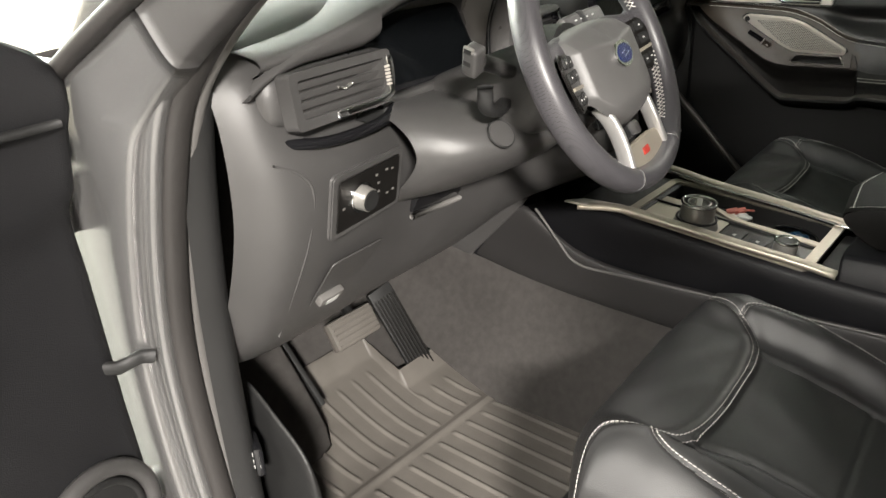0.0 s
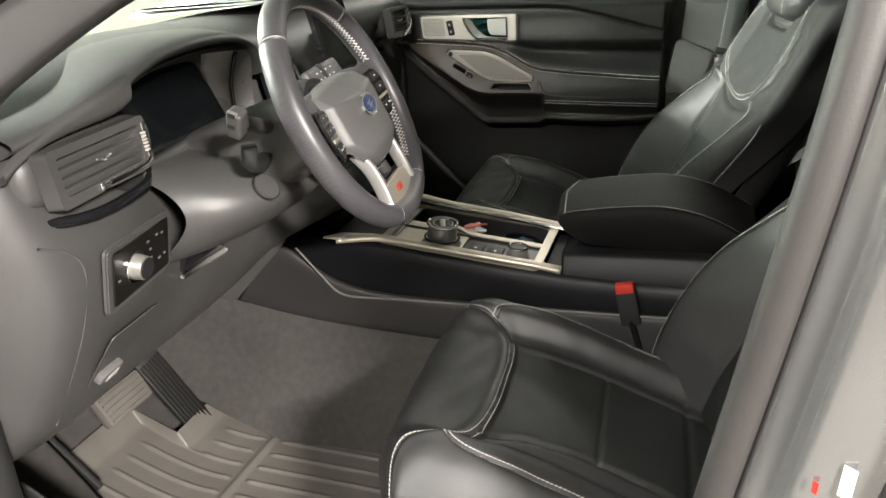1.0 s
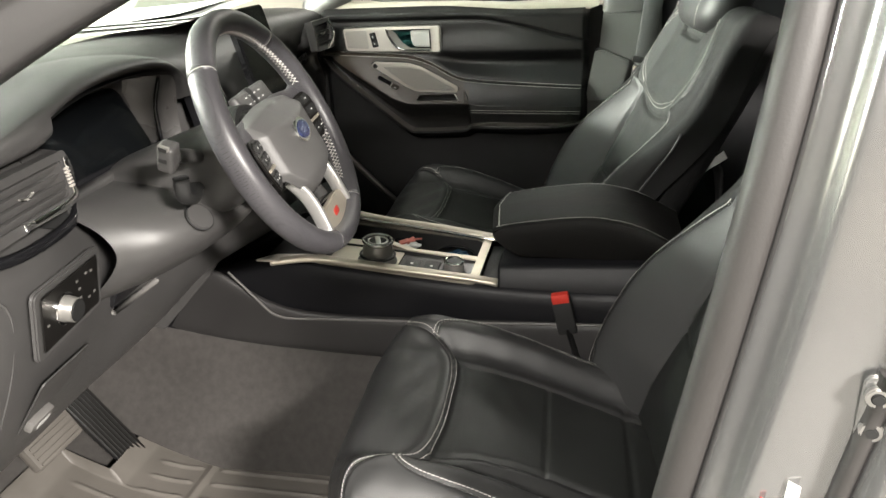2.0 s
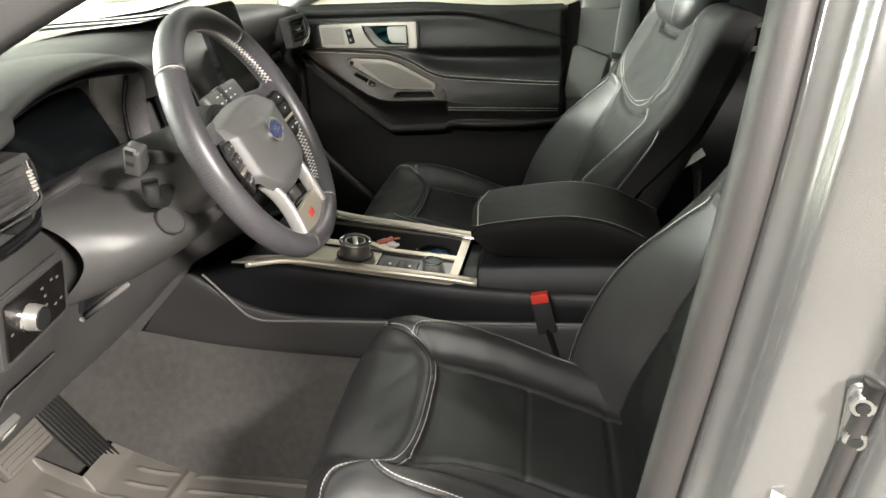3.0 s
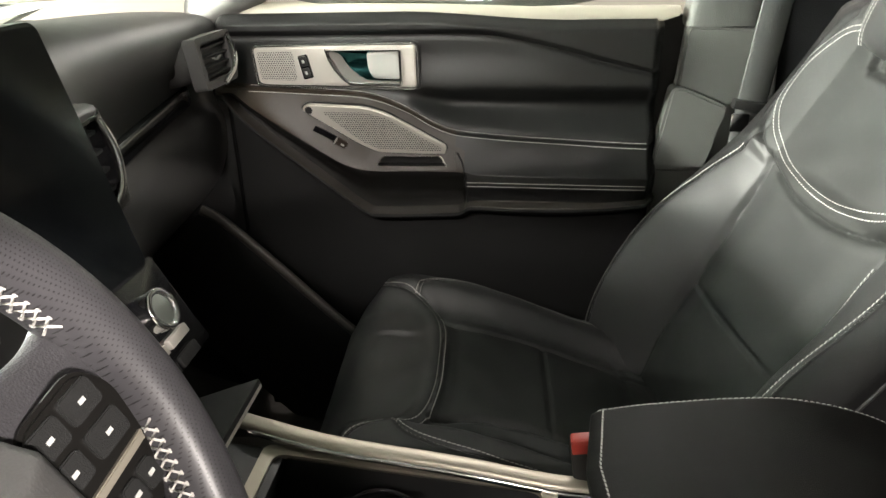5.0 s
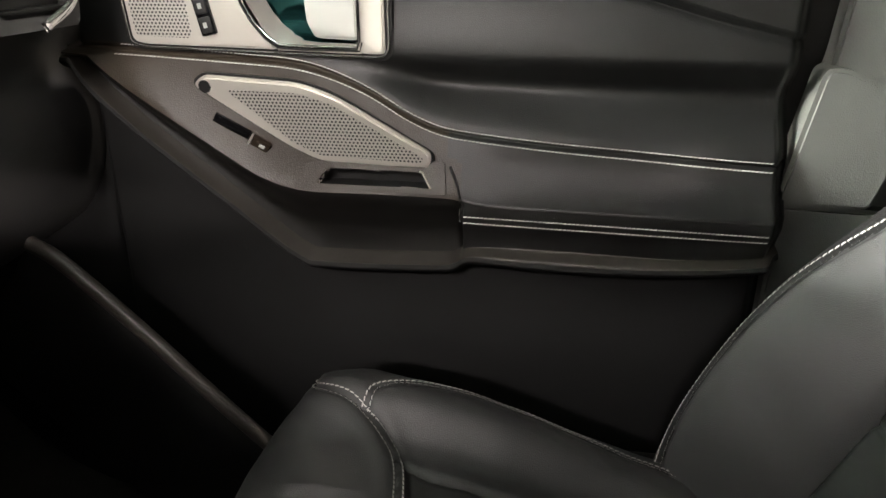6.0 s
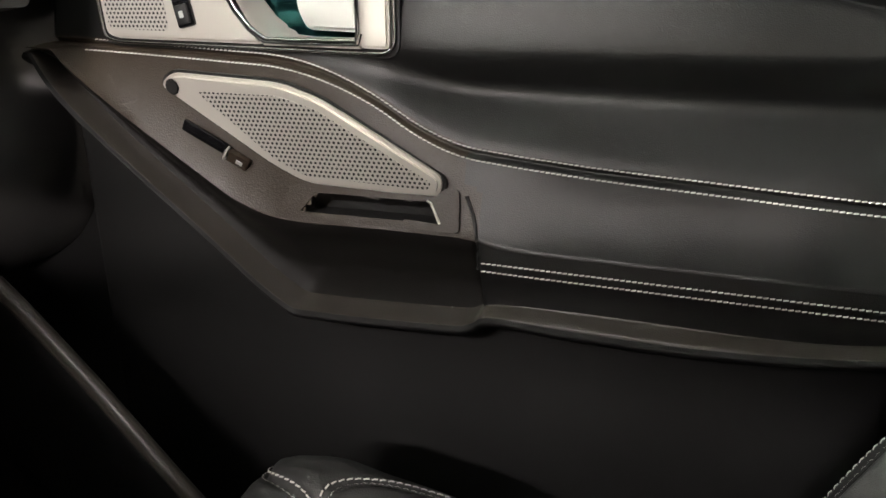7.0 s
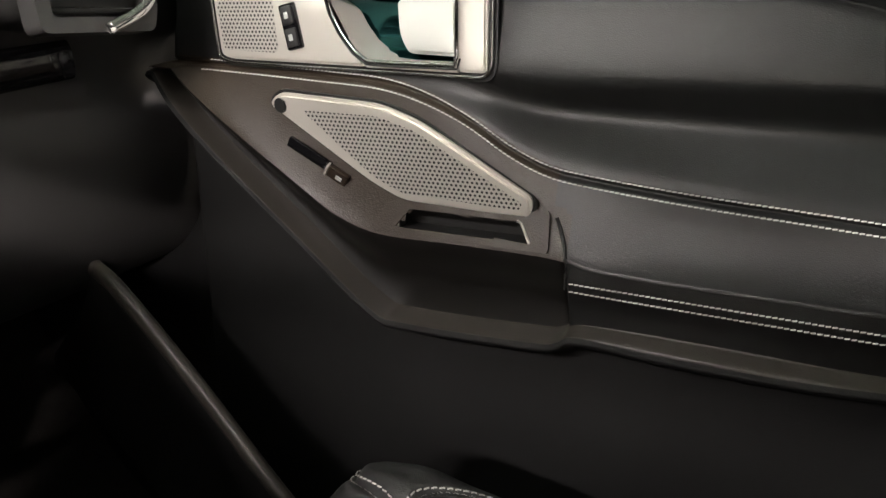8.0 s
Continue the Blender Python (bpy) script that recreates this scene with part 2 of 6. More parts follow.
def stitch_mesh(pts, normals, length=0.0042, gap=0.0014, width=0.0008, height=0.0007, lean=0.25):
    """Short raised threads along a line that lies on a surface."""
    pts, normals = np.asarray(pts, float), np.asarray(normals, float)
    seg = np.linalg.norm(np.diff(pts, axis=0), axis=1)
    s = np.r_[0, np.cumsum(seg)]
    v, f = [], []
    for a in np.arange(0, s[-1] - length, length + gap):
        p = [np.array([np.interp(q, s, pts[:, c]) for c in range(3)]) for q in (a, a + length)]
        nn = np.array([np.interp(a, s, normals[:, c]) for c in range(3)])
        nn = nn / (np.linalg.norm(nn) + 1e-9)
        d = p[1] - p[0]
        d = d / (np.linalg.norm(d) + 1e-9)
        w = np.cross(nn, d) * width
        p[0], p[1] = p[0] - w * lean * 2, p[1] + w * lean * 2
        b = len(v)
        mid = (p[0] + p[1]) / 2
        v += [p[0] - w, p[0] + w, mid - w + nn * height, mid + w + nn * height, p[1] - w, p[1] + w]
        f += [(b, b + 1, b + 3, b + 2), (b + 2, b + 3, b + 5, b + 4)]
    return v, f


def polyline_distance(px, py, line):
    """Distance of many points from a polyline, and the side."""
    best = np.full(px.shape, 9.0)
    for (ax, ay), (bx, by) in zip(line[:-1], line[1:]):
        dx, dy = bx - ax, by - ay
        q = np.clip(((px - ax) * dx + (py - ay) * dy) / (dx * dx + dy * dy + 1e-12), 0, 1)
        best = np.minimum(best, np.hypot(px - ax - q * dx, py - ay - q * dy))
    return best


def ease(x):
    x = np.clip(x, 0, 1)
    return x * x * (3 - 2 * x)


# ---- the garage round the car ----
def room():
    x0, x1, y0, y1, h, w = -7.0, 3.6, -7.0, 6.0, 3.05, 0.12
    cx, cy = (x0 + x1) / 2, (y0 + y1) / 2
    for name, size, at, mat, label in (
        ("floor", (x1 - x0, y1 - y0, w), (cx, cy, -w / 2), CONCRETE, "smooth grey concrete garage floor"),
        ("ceiling", (x1 - x0, y1 - y0, w), (cx, cy, h + w / 2), CEIL, "white painted garage ceiling"),
        ("wall_north", (x1 - x0, w, h), (cx, y1 + w / 2, h / 2), WALL, "cream painted garage wall"),
        ("wall_south", (x1 - x0, w, h), (cx, y0 - w / 2, h / 2), WALL, "cream painted garage wall"),
        ("wall_east", (w, y1 - y0, h), (x1 + w / 2, cy, h / 2), WALL, "cream painted garage wall"),
        ("wall_west", (w, y1 - y0, h), (x0 - w / 2, cy, h / 2), WALL, "cream painted garage wall"),
    ):
        tagged(box(name, size, pose(*at), mat, bevel=0), label, kind="structure")
    for x, y, z, turn, length, wide, watts, tone in LAMPS:
        e = thing("ceiling_light", "long white tube light set out of view under the ceiling", "ceiling light", (x, y, z), group="garage ceiling lights")
        e.rotation_euler = (0, 0, radians(turn))
        box("housing", (length, wide + 0.03, 0.05), pose(0, 0, 0.065), CEIL, e)
        box("diffuser", (length - 0.04, wide, 0.02), pose(0, 0, 0.029), LAMP_FACE, e, bevel=0.008)
        lamp = bpy.data.lights.new("tube_lamp", "AREA")
        lamp.shape, lamp.size, lamp.size_y, lamp.energy = "RECTANGLE", length, wide, watts
        lamp.color = tone
        ob = new("tube_lamp", lamp)
        ob.parent = e
        ob.location = (0, 0, 0.015)


room()


# ---- car shell ----
DOOR_BLACK = surface("door_black", (0.009, 0.009, 0.010), 0.6, grain=0.3, scale=600, kind="cells", var=0.15, spec=0.3)
OPAQUE_PANE = surface("opaque_dark_pane", (0.006, 0.007, 0.007), 0.06, var=0.1, rvar=0.02)


ROOF_RAIL = [(-0.795, 0.47, 1.262), (-0.778, 0.36, 1.325), (-0.760, 0.20, 1.398), (-0.735, 0.0, 1.484), (-0.70, -0.22, 1.572), (-0.665, -0.5, 1.64), (-0.645, -1.2, 1.67)]


def car_shell():
    floor = tagged(box("car_floor", (1.72, 3.0, 0.04), pose(0, -0.4, 0.435), CARPET, bevel=0.004), "black carpeted floor pan of the car", "car floor", kind="structure")
    # The roof stays out of view; it keeps lamp light off the cabin.
    rows = []
    for x in (-0.66, -0.5, -0.25, 0, 0.25, 0.5, 0.66):
        k = 1 - (x / 0.72) ** 4
        rows.append([(x, y, z + 0.07 * k) for y, z in ((0.02, 1.56), (-0.25, 1.625), (-0.7, 1.655), (-1.3, 1.66), (-1.9, 1.60))])
    tagged(loft("car_roof", rows, GRAY_PLASTIC, sub=1, solid=0.05), "grey cloth-lined roof of the car", "car roof", kind="structure")
    # Added panel that shuts light out of the rear; not a known part.
    rear = [[(x, -1.62 - 0.05 * (1 - abs(x)), z) for z in (0.44, 0.9, 1.3, 1.62)] for x in (-0.84, -0.4, 0, 0.4, 0.84)]
    tagged(loft("dark_rear_panel", rear, HARD, sub=1, solid=0.03), "black panel added to close the cabin behind and keep it dark", "trim panel", kind="structure")
    fire = [[(x, y, z) for y, z in ((0.40, 0.44), (0.58, 0.47), (0.70, 0.56), (0.80, 0.72), (0.90, 0.95), (0.955, 1.17), (0.985, 1.235))] for x in (-0.86, -0.3, 0.3, 0.86)]
    tagged(loft("firewall", fire, CARPET, sub=2, solid=0.02), "black carpeted bulkhead under the dashboard", "bulkhead", kind="structure")
    ws = thing("windshield", "clear laminated windshield of the car", "windshield", kind="structure")
    rows = [[(x * (0.80 + 0.02 * q) / 0.8, 0.98 - 0.03 * (x / 0.8) ** 2 * 4 - 0.88 * q, 1.22 + 0.40 * q + 0.02 * math.sin(q * 3.1)) for q in (0, 0.33, 0.66, 1)] for x in (-0.78, -0.4, 0, 0.4, 0.78)]
    g = loft("pane", rows, GLASS, ws, sub=1, solid=0.005)
    g.visible_shadow = False
    for side, nm in ((1, "passenger"),):
        e = thing("side_window", "clear side window of the passenger door", "car window", kind="structure")
        rows = [[(0.775 - 0.17 * q, y - 0.02 * q, 1.27 + 0.36 * q) for q in (0, 0.5, 1)] for y in (0.40, 0.0, -0.40)]
        g = loft("pane", rows, GLASS, e, sub=1, solid=0.004)
        g.visible_shadow = False
    for sx in (-1, 1):
        rail = spline([(sx * -x, y, z) for x, y, z in ROOF_RAIL], 8)
        nm = "pillar_trim"
        e = tagged(bar(nm, rail, 0.030, 0.042, GRAY_PLASTIC, up=(sx * 0.6, 0, 0.8), power=2.6, n=16), "grey plastic trim on the slanting windshield pillar", "pillar trim", kind="structure")
        # DOOR_BLACK puts the rear shadow into the panel's colour.
        v = tagged(box("rear_side_wall", (0.05, 1.0, 0.85), pose(sx * 0.80, -1.16 if sx < 0 else -1.0, 0.87), DOOR_BLACK, bevel=0.01), "black rear door trim panel, coloured darker for the shadow there", "door panel", kind="structure")


    for sx in (-1, 1):
        # Opaque panes added to stop lamp beams entering through the rear sides.
        w = thing("rear_window", "opaque dark pane in the rear side window, shutting out light", "car window", kind="structure")
        loft("pane", [[(sx * (0.80 - 0.16 * q), y, 1.28 + 0.36 * q) for q in (0, 0.5, 1)] for y in (-0.62, -1.1, -1.66)], OPAQUE_PANE, w, sub=1, solid=0.004)
    for sx in (-1, 1):
        tagged(box("front_side_wall", (0.05, 0.62, 0.86), pose(sx * (0.83 if sx > 0 else 0.88), 0.735 if sx > 0 else 0.80, 0.83), HARD, bevel=0.01), "black kick panel wall beside the footwell", "trim panel", kind="structure")


car_shell()


def front_jamb():
    """Painted door opening in front of the driver, with its rubber seal and kick trim."""
    e = thing("door_jamb", "silver painted door opening with grey rubber seals", "door jamb", kind="structure")
    post = spline([(-0.885, 0.46, 0.38), (-0.905, 0.478, 0.62), (-0.91, 0.482, 0.91), (-0.905, 0.41, 1.17), (-0.885, 0.345, 1.285), (-0.855, 0.19, 1.40), (-0.815, -0.02, 1.51), (-0.765, -0.28, 1.61), (-0.73, -0.50, 1.65)], 10)
    k = next(i for i, p in enumerate(post) if p[2] > 1.33)
    bar("post", post[:k + 1], 0.074, 0.022, PAINT, e, "silver body paint", up=(1, 0, 0), power=5, n=28)
    bar("pillar_cover", post[k:], 0.0735, 0.0215, SOFT, e, "dark grey pillar cover", up=(1, 0, 0), power=5, n=28)
    outer = spline([(-0.925, 0.46, 1.255), (-0.915, 0.36, 1.305), (-0.893, 0.24, 1.365), (-0.85, 0.0, 1.475)], 6)
    bar("outer_seal", outer, 0.010, 0.012, RUBBER, e, "black outer door seal", up=(1, 0, 0))
    lip = [p + np.array((0.012, -0.083, 0.0)) for p in post]
    bar("outer_flange", lip, 0.011, 0.010, PAINT, e, "silver body paint", up=(1, 0, 0), power=3)
    seal = [p + np.array((0.035, -0.088, 0.0)) for p in post]
    bar("rubber_seal", seal, 0.013, 0.017, RUBBER, e, up=(1, 0, 0), power=2.3, n=14)
    inner = [p + np.array((0.058, -0.083, 0.0)) for p in post]
    bar("inner_seal", inner, 0.011, 0.011, GRAY_PLASTIC, e, up=(1, 0, 0), power=2.3, n=14)
    rows = []
    for z, y0, y1 in ((0.44, 0.36, 0.62), (0.7, 0.37, 0.64), (0.95, 0.36, 0.62), (1.12, 0.33, 0.5), (1.235, 0.30, 0.42)):
        rows.append([(-0.862, y0 + 0.005, z), (-0.835, y0 - 0.008, z), (-0.818, y0 - 0.002, z), (-0.80, y0 + 0.04, z), (-0.785, y1, z)])
    loft("kick_trim", rows, HARD, e, "black moulded kick panel", sub=2)
    # check strap and wiring boot between jamb and door
    bar("check_strap", [(-0.915, 0.40, 0.905), (-0.932, 0.400, 0.912), (-0.957, 0.41, 0.905), (-0.97, 0.44, 0.90)], 0.006, 0.009, HARD, e, "black steel door check strap")
    for z in (1.10, 0.62):
        box("hinge", (0.05, 0.05, 0.075), pose(-0.955, 0.50, z, 0, 0, 20), PAINT, e, "silver painted hinge", bevel=0.01)
        disc("hinge_pin", 0.011, 0.09, pose(-0.975, 0.49, z), CHROME, e)
    bar("wiring_boot", spline([(-0.93, 0.53, 1.19), (-0.96, 0.52, 1.16), (-1.0, 0.49, 1.15)], 6), 0.018, 0.018, RUBBER, e, "ribbed black wiring boot")
    return e


front_jamb()


def sill():
    e = thing("door_sill", "black door sill trim with silver painted body edge", "door sill", kind="structure")
    loft("sill_trim", [[(-0.86, y, 0.53), (-0.83, y, 0.555), (-0.77, y, 0.55), (-0.745, y, 0.50), (-0.74, y, 0.44)] for y in (0.55, 0.3, 0.0, -0.3, -0.6)], HARD, e, sub=2)
    loft("body_edge", [[(-0.90, y, 0.30), (-0.935, y, 0.40), (-0.93, y, 0.49), (-0.90, y, 0.515), (-0.86, y, 0.52)] for y in (0.6, 0.3, 0.0, -0.3, -0.7)], PAINT, e, "silver body paint", sub=2)
    bar("sill_seal", [(-0.865, y, 0.535) for y in (0.42, 0.1, -0.2, -0.45)], 0.012, 0.014, RUBBER, e, power=2.2)
    f = thing("fuse_cover", "raised grey plastic wedge beside the floor mat", "trim piece")
    loft("wedge", [[(-0.79, y, 0.45), (-0.782, y, z - 0.02), (-0.772, y, z), (-0.762, y + 0.008, z - 0.03), (-0.755, y + 0.02, 0.45)] for y, z in ((0.43, 0.782), (0.411, 0.776), (0.36, 0.737), (0.313, 0.707), (0.290, 0.655), (0.284, 0.55), (0.284, 0.46))], HARD, f, sub=2)
    s = thing("memory_switch", "small black switch with pale markings on the kick panel", "switch", (-0.815, 0.372, 0.695))
    box("body", (0.014, 0.05, 0.05), pose(0, 0, 0, 0, 0, -25), GLOSS, s, bevel=0.006)
    for k in range(3):
        box("mark", (0.003, 0.022, 0.005), pose(-0.008, -0.002, -0.011 + 0.011 * k, 0, 0, -25), LEGEND, s, bevel=0)


sill()


SATIN_STEEL = surface("satin_steel", (0.45, 0.44, 0.43), 0.3, metal=0.9, var=0.08)


def centre_pillar():
    """Painted pillar behind the driver's door, with seal, striker and lower trim."""
    e = thing("rear_pillar", "silver painted centre pillar with grey rubber seal and steel striker", "car pillar", kind="structure")
    zs = (0.42, 0.6, 0.75, 0.9, 1.05, 1.2, 1.35, 1.5, 1.62)

    def base(z):
        return -0.420 - 0.155 * (z - 0.75), (0.03 if z < 1.3 else 0.03 - 0.42 * (z - 1.3))

    prof = [(-0.850, -0.002), (-0.862, -0.003), (-0.8665, -0.005), (-0.8705, -0.013), (-0.875, -0.022), (-0.886, -0.026), (-0.8895, -0.031), (-0.892, -0.042), (-0.895, -0.058), (-0.899, -0.080), (-0.903, -0.086), (-0.916, -0.089), (-0.924, -0.095), (-0.934, -0.13), (-0.940, -0.19), (-0.943, -0.24), (-0.946, -0.27)]
    rows = []
    for z in zs:
        y, dx = base(z)
        rows.append([(x + (0.25 * max(0, z - 1.3)), y + p, z) for x, p in prof])
    loft("post", rows, PAINT, e, "silver body paint", sub=2)
    line = [(-0.850 + 0.25 * max(0, z - 1.3), base(z)[0] + 0.010, z) for z in zs]
    bar("rubber_seal", spline(line, 4), 0.0145, 0.015, RUBBER, e, "dark grey rubber door seal", up=(1, 0, 0), power=2.3, n=16)
    rows = []
    for z in zs:
        y, dx = base(z)
        k = 0.25 * max(0, z - 1.3)
        rows.append([(-0.82 + k, y - 0.004, z), (-0.80 + k, y - 0.01, z), (-0.77 + k, y - 0.05, z), (-0.765 + k, y - 0.18, z)])
    loft("inner_trim", rows, GRAY_PLASTIC, e, "dark grey plastic trim", sub=1, solid=0.006)
    line = [(-0.904, base(z)[0] - 0.082 - 0.03 * max(0, z - 1.2) * 4, z) for z in zs[:6]]
    bar("rear_door_seal", spline(line, 4), 0.006, 0.007, RUBBER, e, up=(1, 0, 0))
    y, _ = base(1.19)
    s = new("striker", None)
    s.parent, s.location = e, (-0.902, y - 0.079, 1.172)
    s.rotation_euler = (0, 0, radians(-12))
    plate("plate", rounded([(-0.009, -0.026), (0.009, -0.026), (0.009, 0.026), (-0.009, 0.026)], 0.007, 5), 0.003, pose(0, 0, 0, 90, 0, -90), PAINT, s, bevel=0.001)
    for z in (-0.013, 0.013):
        disc("bolt", 0.0075, 0.007, pose(-0.005, 0, z, 0, 90, 0), SATIN_STEEL, s, "steel bolt head", seg=24)
        disc("socket", 0.0045, 0.003, pose(-0.0085, 0, z, 0, 90, 0), HARD, s, seg=12)
    lab = thing("warning_label", "small torn white and red paper label on the pillar", "label", (-0.893, base(1.09)[0] - 0.052, 1.09))
    box("paper", (0.001, 0.009, 0.024), pose(-0.006, -0.004, 0, 0, 6, -40), PAPER, lab, bevel=0)
    box("red_mark", (0.001, 0.004, 0.009), pose(-0.003, 0.014, -0.01, 0, 6, -40), RED, lab, bevel=0)
    return e


centre_pillar()


def driver_door():
    """The driver's door, swung wide open: a dark inner panel seen edge on."""
    e = thing("driver_door", "open driver door with black inner panel and round speaker", "car door", (-0.955, 0.43, 0))
    e.rotation_euler = (0, 0, radians(197))
    # local x runs from the hinge outwards, local y points away from the cabin side
    ys, zs = np.linspace(0, 1, 41) ** 1.4, np.linspace(0.42, 1.315, 41)
    v, f = [], []
    for q in ys:
        for z in zs:
            front = float(np.interp(z, (0.42, 0.67, 0.83, 1.03, 1.09, 1.14, 1.21, 1.257, 1.285, 1.315), (-0.02, -0.016, -0.011, -0.010, -0.007, -0.014, -0.028, -0.032, -0.014, 0.03)))
            a = front + (1.02 - front) * q
            d = 0.05 * float(ease((0.05 - abs(z - 1.0 - 0.08 * a)) / 0.05 + 0.3)) * float(ease((a - 0.12) / 0.2))
            d += 0.014 * float(ease((z - 1.112 + 0.1 * a) / 0.008)) + 0.008 * float(ease((z - 1.205 - 0.05 * a) / 0.008))
            d -= 0.012 * float(ease((0.012 - a + front) / 0.012)) + 0.02 * float(ease((0.55 - z) / 0.12)) + 0.03 * float(ease((z - 1.285) / 0.03))
            v.append((a, d, z))
    n = len(zs)
    f = [(i * n + j, (i + 1) * n + j, (i + 1) * n + j + 1, i * n + j + 1) for i in range(len(ys) - 1) for j in range(n - 1)]
    me = mesh_from("inner_panel", v, f, DOOR_BLACK)
    attach("inner_panel", me, e, "black moulded door trim")
    bar("trim_strip", [(0.0, 0.020, 1.216), (0.05, 0.024, 1.218), (0.5, 0.026, 1.235)], 0.005, 0.008, HARD, e, "black trim strip", up=(0, 1, 0))
    box("outer_skin", (1.04, 0.05, 0.86), pose(0.53, -0.13, 0.84), PAINT, e, "silver body paint", bevel=0.02)
    box("edge_frame", (0.06, 0.09, 0.80), pose(0.05, -0.11, 0.83), HARD, e, "black rubber-sealed door edge", bevel=0.015)
    m = pose(0.085, 0.006, 0.70, -90)
    ring("speaker_ring", 0.085, 0.012, m, SOFT, e, "raised black speaker surround")
    ring("speaker_inner_ring", 0.066, 0.006, m, HARD, e)
    disc("speaker_grille", 0.068, 0.006, m, HARD, e, "black speaker mesh")
    bar("window_frame_front", spline([(0.02, -0.06, 1.25), (0.20, -0.055, 1.36), (0.45, -0.05, 1.50), (0.75, -0.05, 1.58), (0.98, -0.05, 1.56)], 6), 0.018, 0.022, HARD, e, "black window frame", up=(0, 1, 0))
    bar("window_frame_rear", [(0.98, -0.05, 1.56), (1.01, -0.05, 1.25)], 0.018, 0.022, HARD, e, up=(0, 1, 0))
    g = box("pane", (0.92, 0.004, 0.24), pose(0.52, -0.055, 1.36), GLASS, e, "clear window glass", bevel=0)
    g.visible_shadow = False
    return e


driver_door()


# ---- passenger door panel ----
def door_lines():
    """Main lines of the panel as height over the length of the door."""
    def line(pts):
        p = np.asarray(pts)
        p = p[np.argsort(p[:, 0])]
        return lambda y: np.interp(y, p[:, 0], p[:, 1])
    upper = spline([(-0.40, 1.053), (-0.285, 1.057), (-0.186, 1.063), (-0.105, 1.068), (-0.03, 1.075), (0.008, 1.081), (0.042, 1.095), (0.081, 1.118), (0.122, 1.135), (0.164, 1.145), (0.219, 1.149), (0.364, 1.157), (0.44, 1.16)], 6)
    crest = spline([(-0.40, 1.004), (-0.15, 1.006), (-0.045, 1.008), (-0.004, 1.0155), (0.08, 1.0165), (0.15, 1.0165), (0.19, 1.026), (0.23, 1.048), (0.357, 1.134), (0.40, 1.19), (0.44, 1.26)], 6)
    lower = spline([(-0.40, 0.975), (-0.30, 0.957), (-0.20, 0.949), (-0.10, 0.949), (-0.03, 0.952), (-0.012, 0.944), (0.01, 0.940), (0.128, 0.936), (0.165, 0.944), (0.239, 1.002), (0.351, 1.093), (0.395, 1.145), (0.412, 1.206), (0.425, 1.25)], 6)
    crease = spline([(-0.42, 1.155), (-0.346, 1.171), (-0.26, 1.192), (-0.183, 1.214), (-0.08, 1.237), (-0.02, 1.242), (0.056, 1.243), (0.25, 1.243), (0.44, 1.243)], 6)
    return line(upper), line(crest), line(lower), line(crease)


UPPER, CREST, LOWER, CREASE = door_lines()


def lip_width(y):
    """Height of the lip coloured as if lit, under the arm rest: narrow in front, a long wedge behind."""
    return 0.0045 + 0.0060 * ease((-0.015 - y) / 0.09) - 0.0070 * ease((-0.14 - y) / 0.16)


def door_depth(y, z):
    """How far across the car the panel's face lies."""
    zu, zc, zl, zk = UPPER(y), np.minimum(CREST(y), UPPER(y) - 0.004), LOWER(y), CREASE(y)
    zl = np.minimum(zl, zc - 0.004)
    x = np.full(y.shape, 0.742)
    # below the lower lip
    low = 0.738 + 0.012 * ease((0.92 - z) / 0.25)
    # between lip and crest: the dark face of the arm rest
    k = (z - zl) / (zc - zl)
    mid = np.where(y > -0.0165, 0.688 + 0.026 * ease((1 - k) * 1.4), 0.702 - 0.014 * ease(k * 1.3))
    # the lip that stands out under the arm rest
    lw = lip_width(y)
    mid = np.where(z - zl < lw, mid - (mid - 0.682) * ease((lw - (z - zl)) / lw), mid)
    low = np.minimum(low, 0.682 + 0.056 * ease((zl - z - 0.003) / 0.03))
    # arm rest top up to the stitched line
    k2 = (z - zc) / (zu - zc)
    top = 0.6875 + 0.027 * np.clip(k2, 0, 1) ** 0.8
    # trim above the stitched line
    k3 = z - zu
    hollow = 0.716 + 0.034 * ease(k3 / 0.060)
    shelf = 0.724 + 0.010 * ease((z - 1.158) / 0.06)
    turn = ease((z - 1.118) / 0.040)
    upperz = hollow * (1 - turn) + shelf * turn
    roll = 0.728 - 0.004 * ease((z - zk) / 0.01) + 0.030 * ease((z - (1.243 + 0.017 * ease((y + 0.2) / 0.3))) / 0.02)
    upperz = np.where(z > zk, roll, upperz)
    x = np.where(z < zl, low, np.where(z < zc, mid, np.where(z < zu, top, upperz)))
    # soft step at the lower lip, and a bright rolled edge
    x += 0.004 * np.exp(-(((z - zk) / 0.004) ** 2))
    x += 0.0035 * np.exp(-(((z - zu) / 0.0022) ** 2))
    x += 0.003 * np.exp(-(((z - zl) / 0.0022) ** 2))
    # edges of the door curl away
    x += 0.030 * ease((-0.326 - y) / 0.018) + 0.05 * ease((y - 0.405) / 0.03)
    # pad joint between hard front and padded rear of the arm rest
    x += 0.004 * np.exp(-(((y + 0.0165) / 0.002) ** 2)) * ((z > zl) & (z < zc))
    # shallow scoop along the padded top
    x += 0.004 * np.sin(np.clip(k2, 0, 1) * math.pi) * ease((-0.01 - y) / 0.08)
    return x


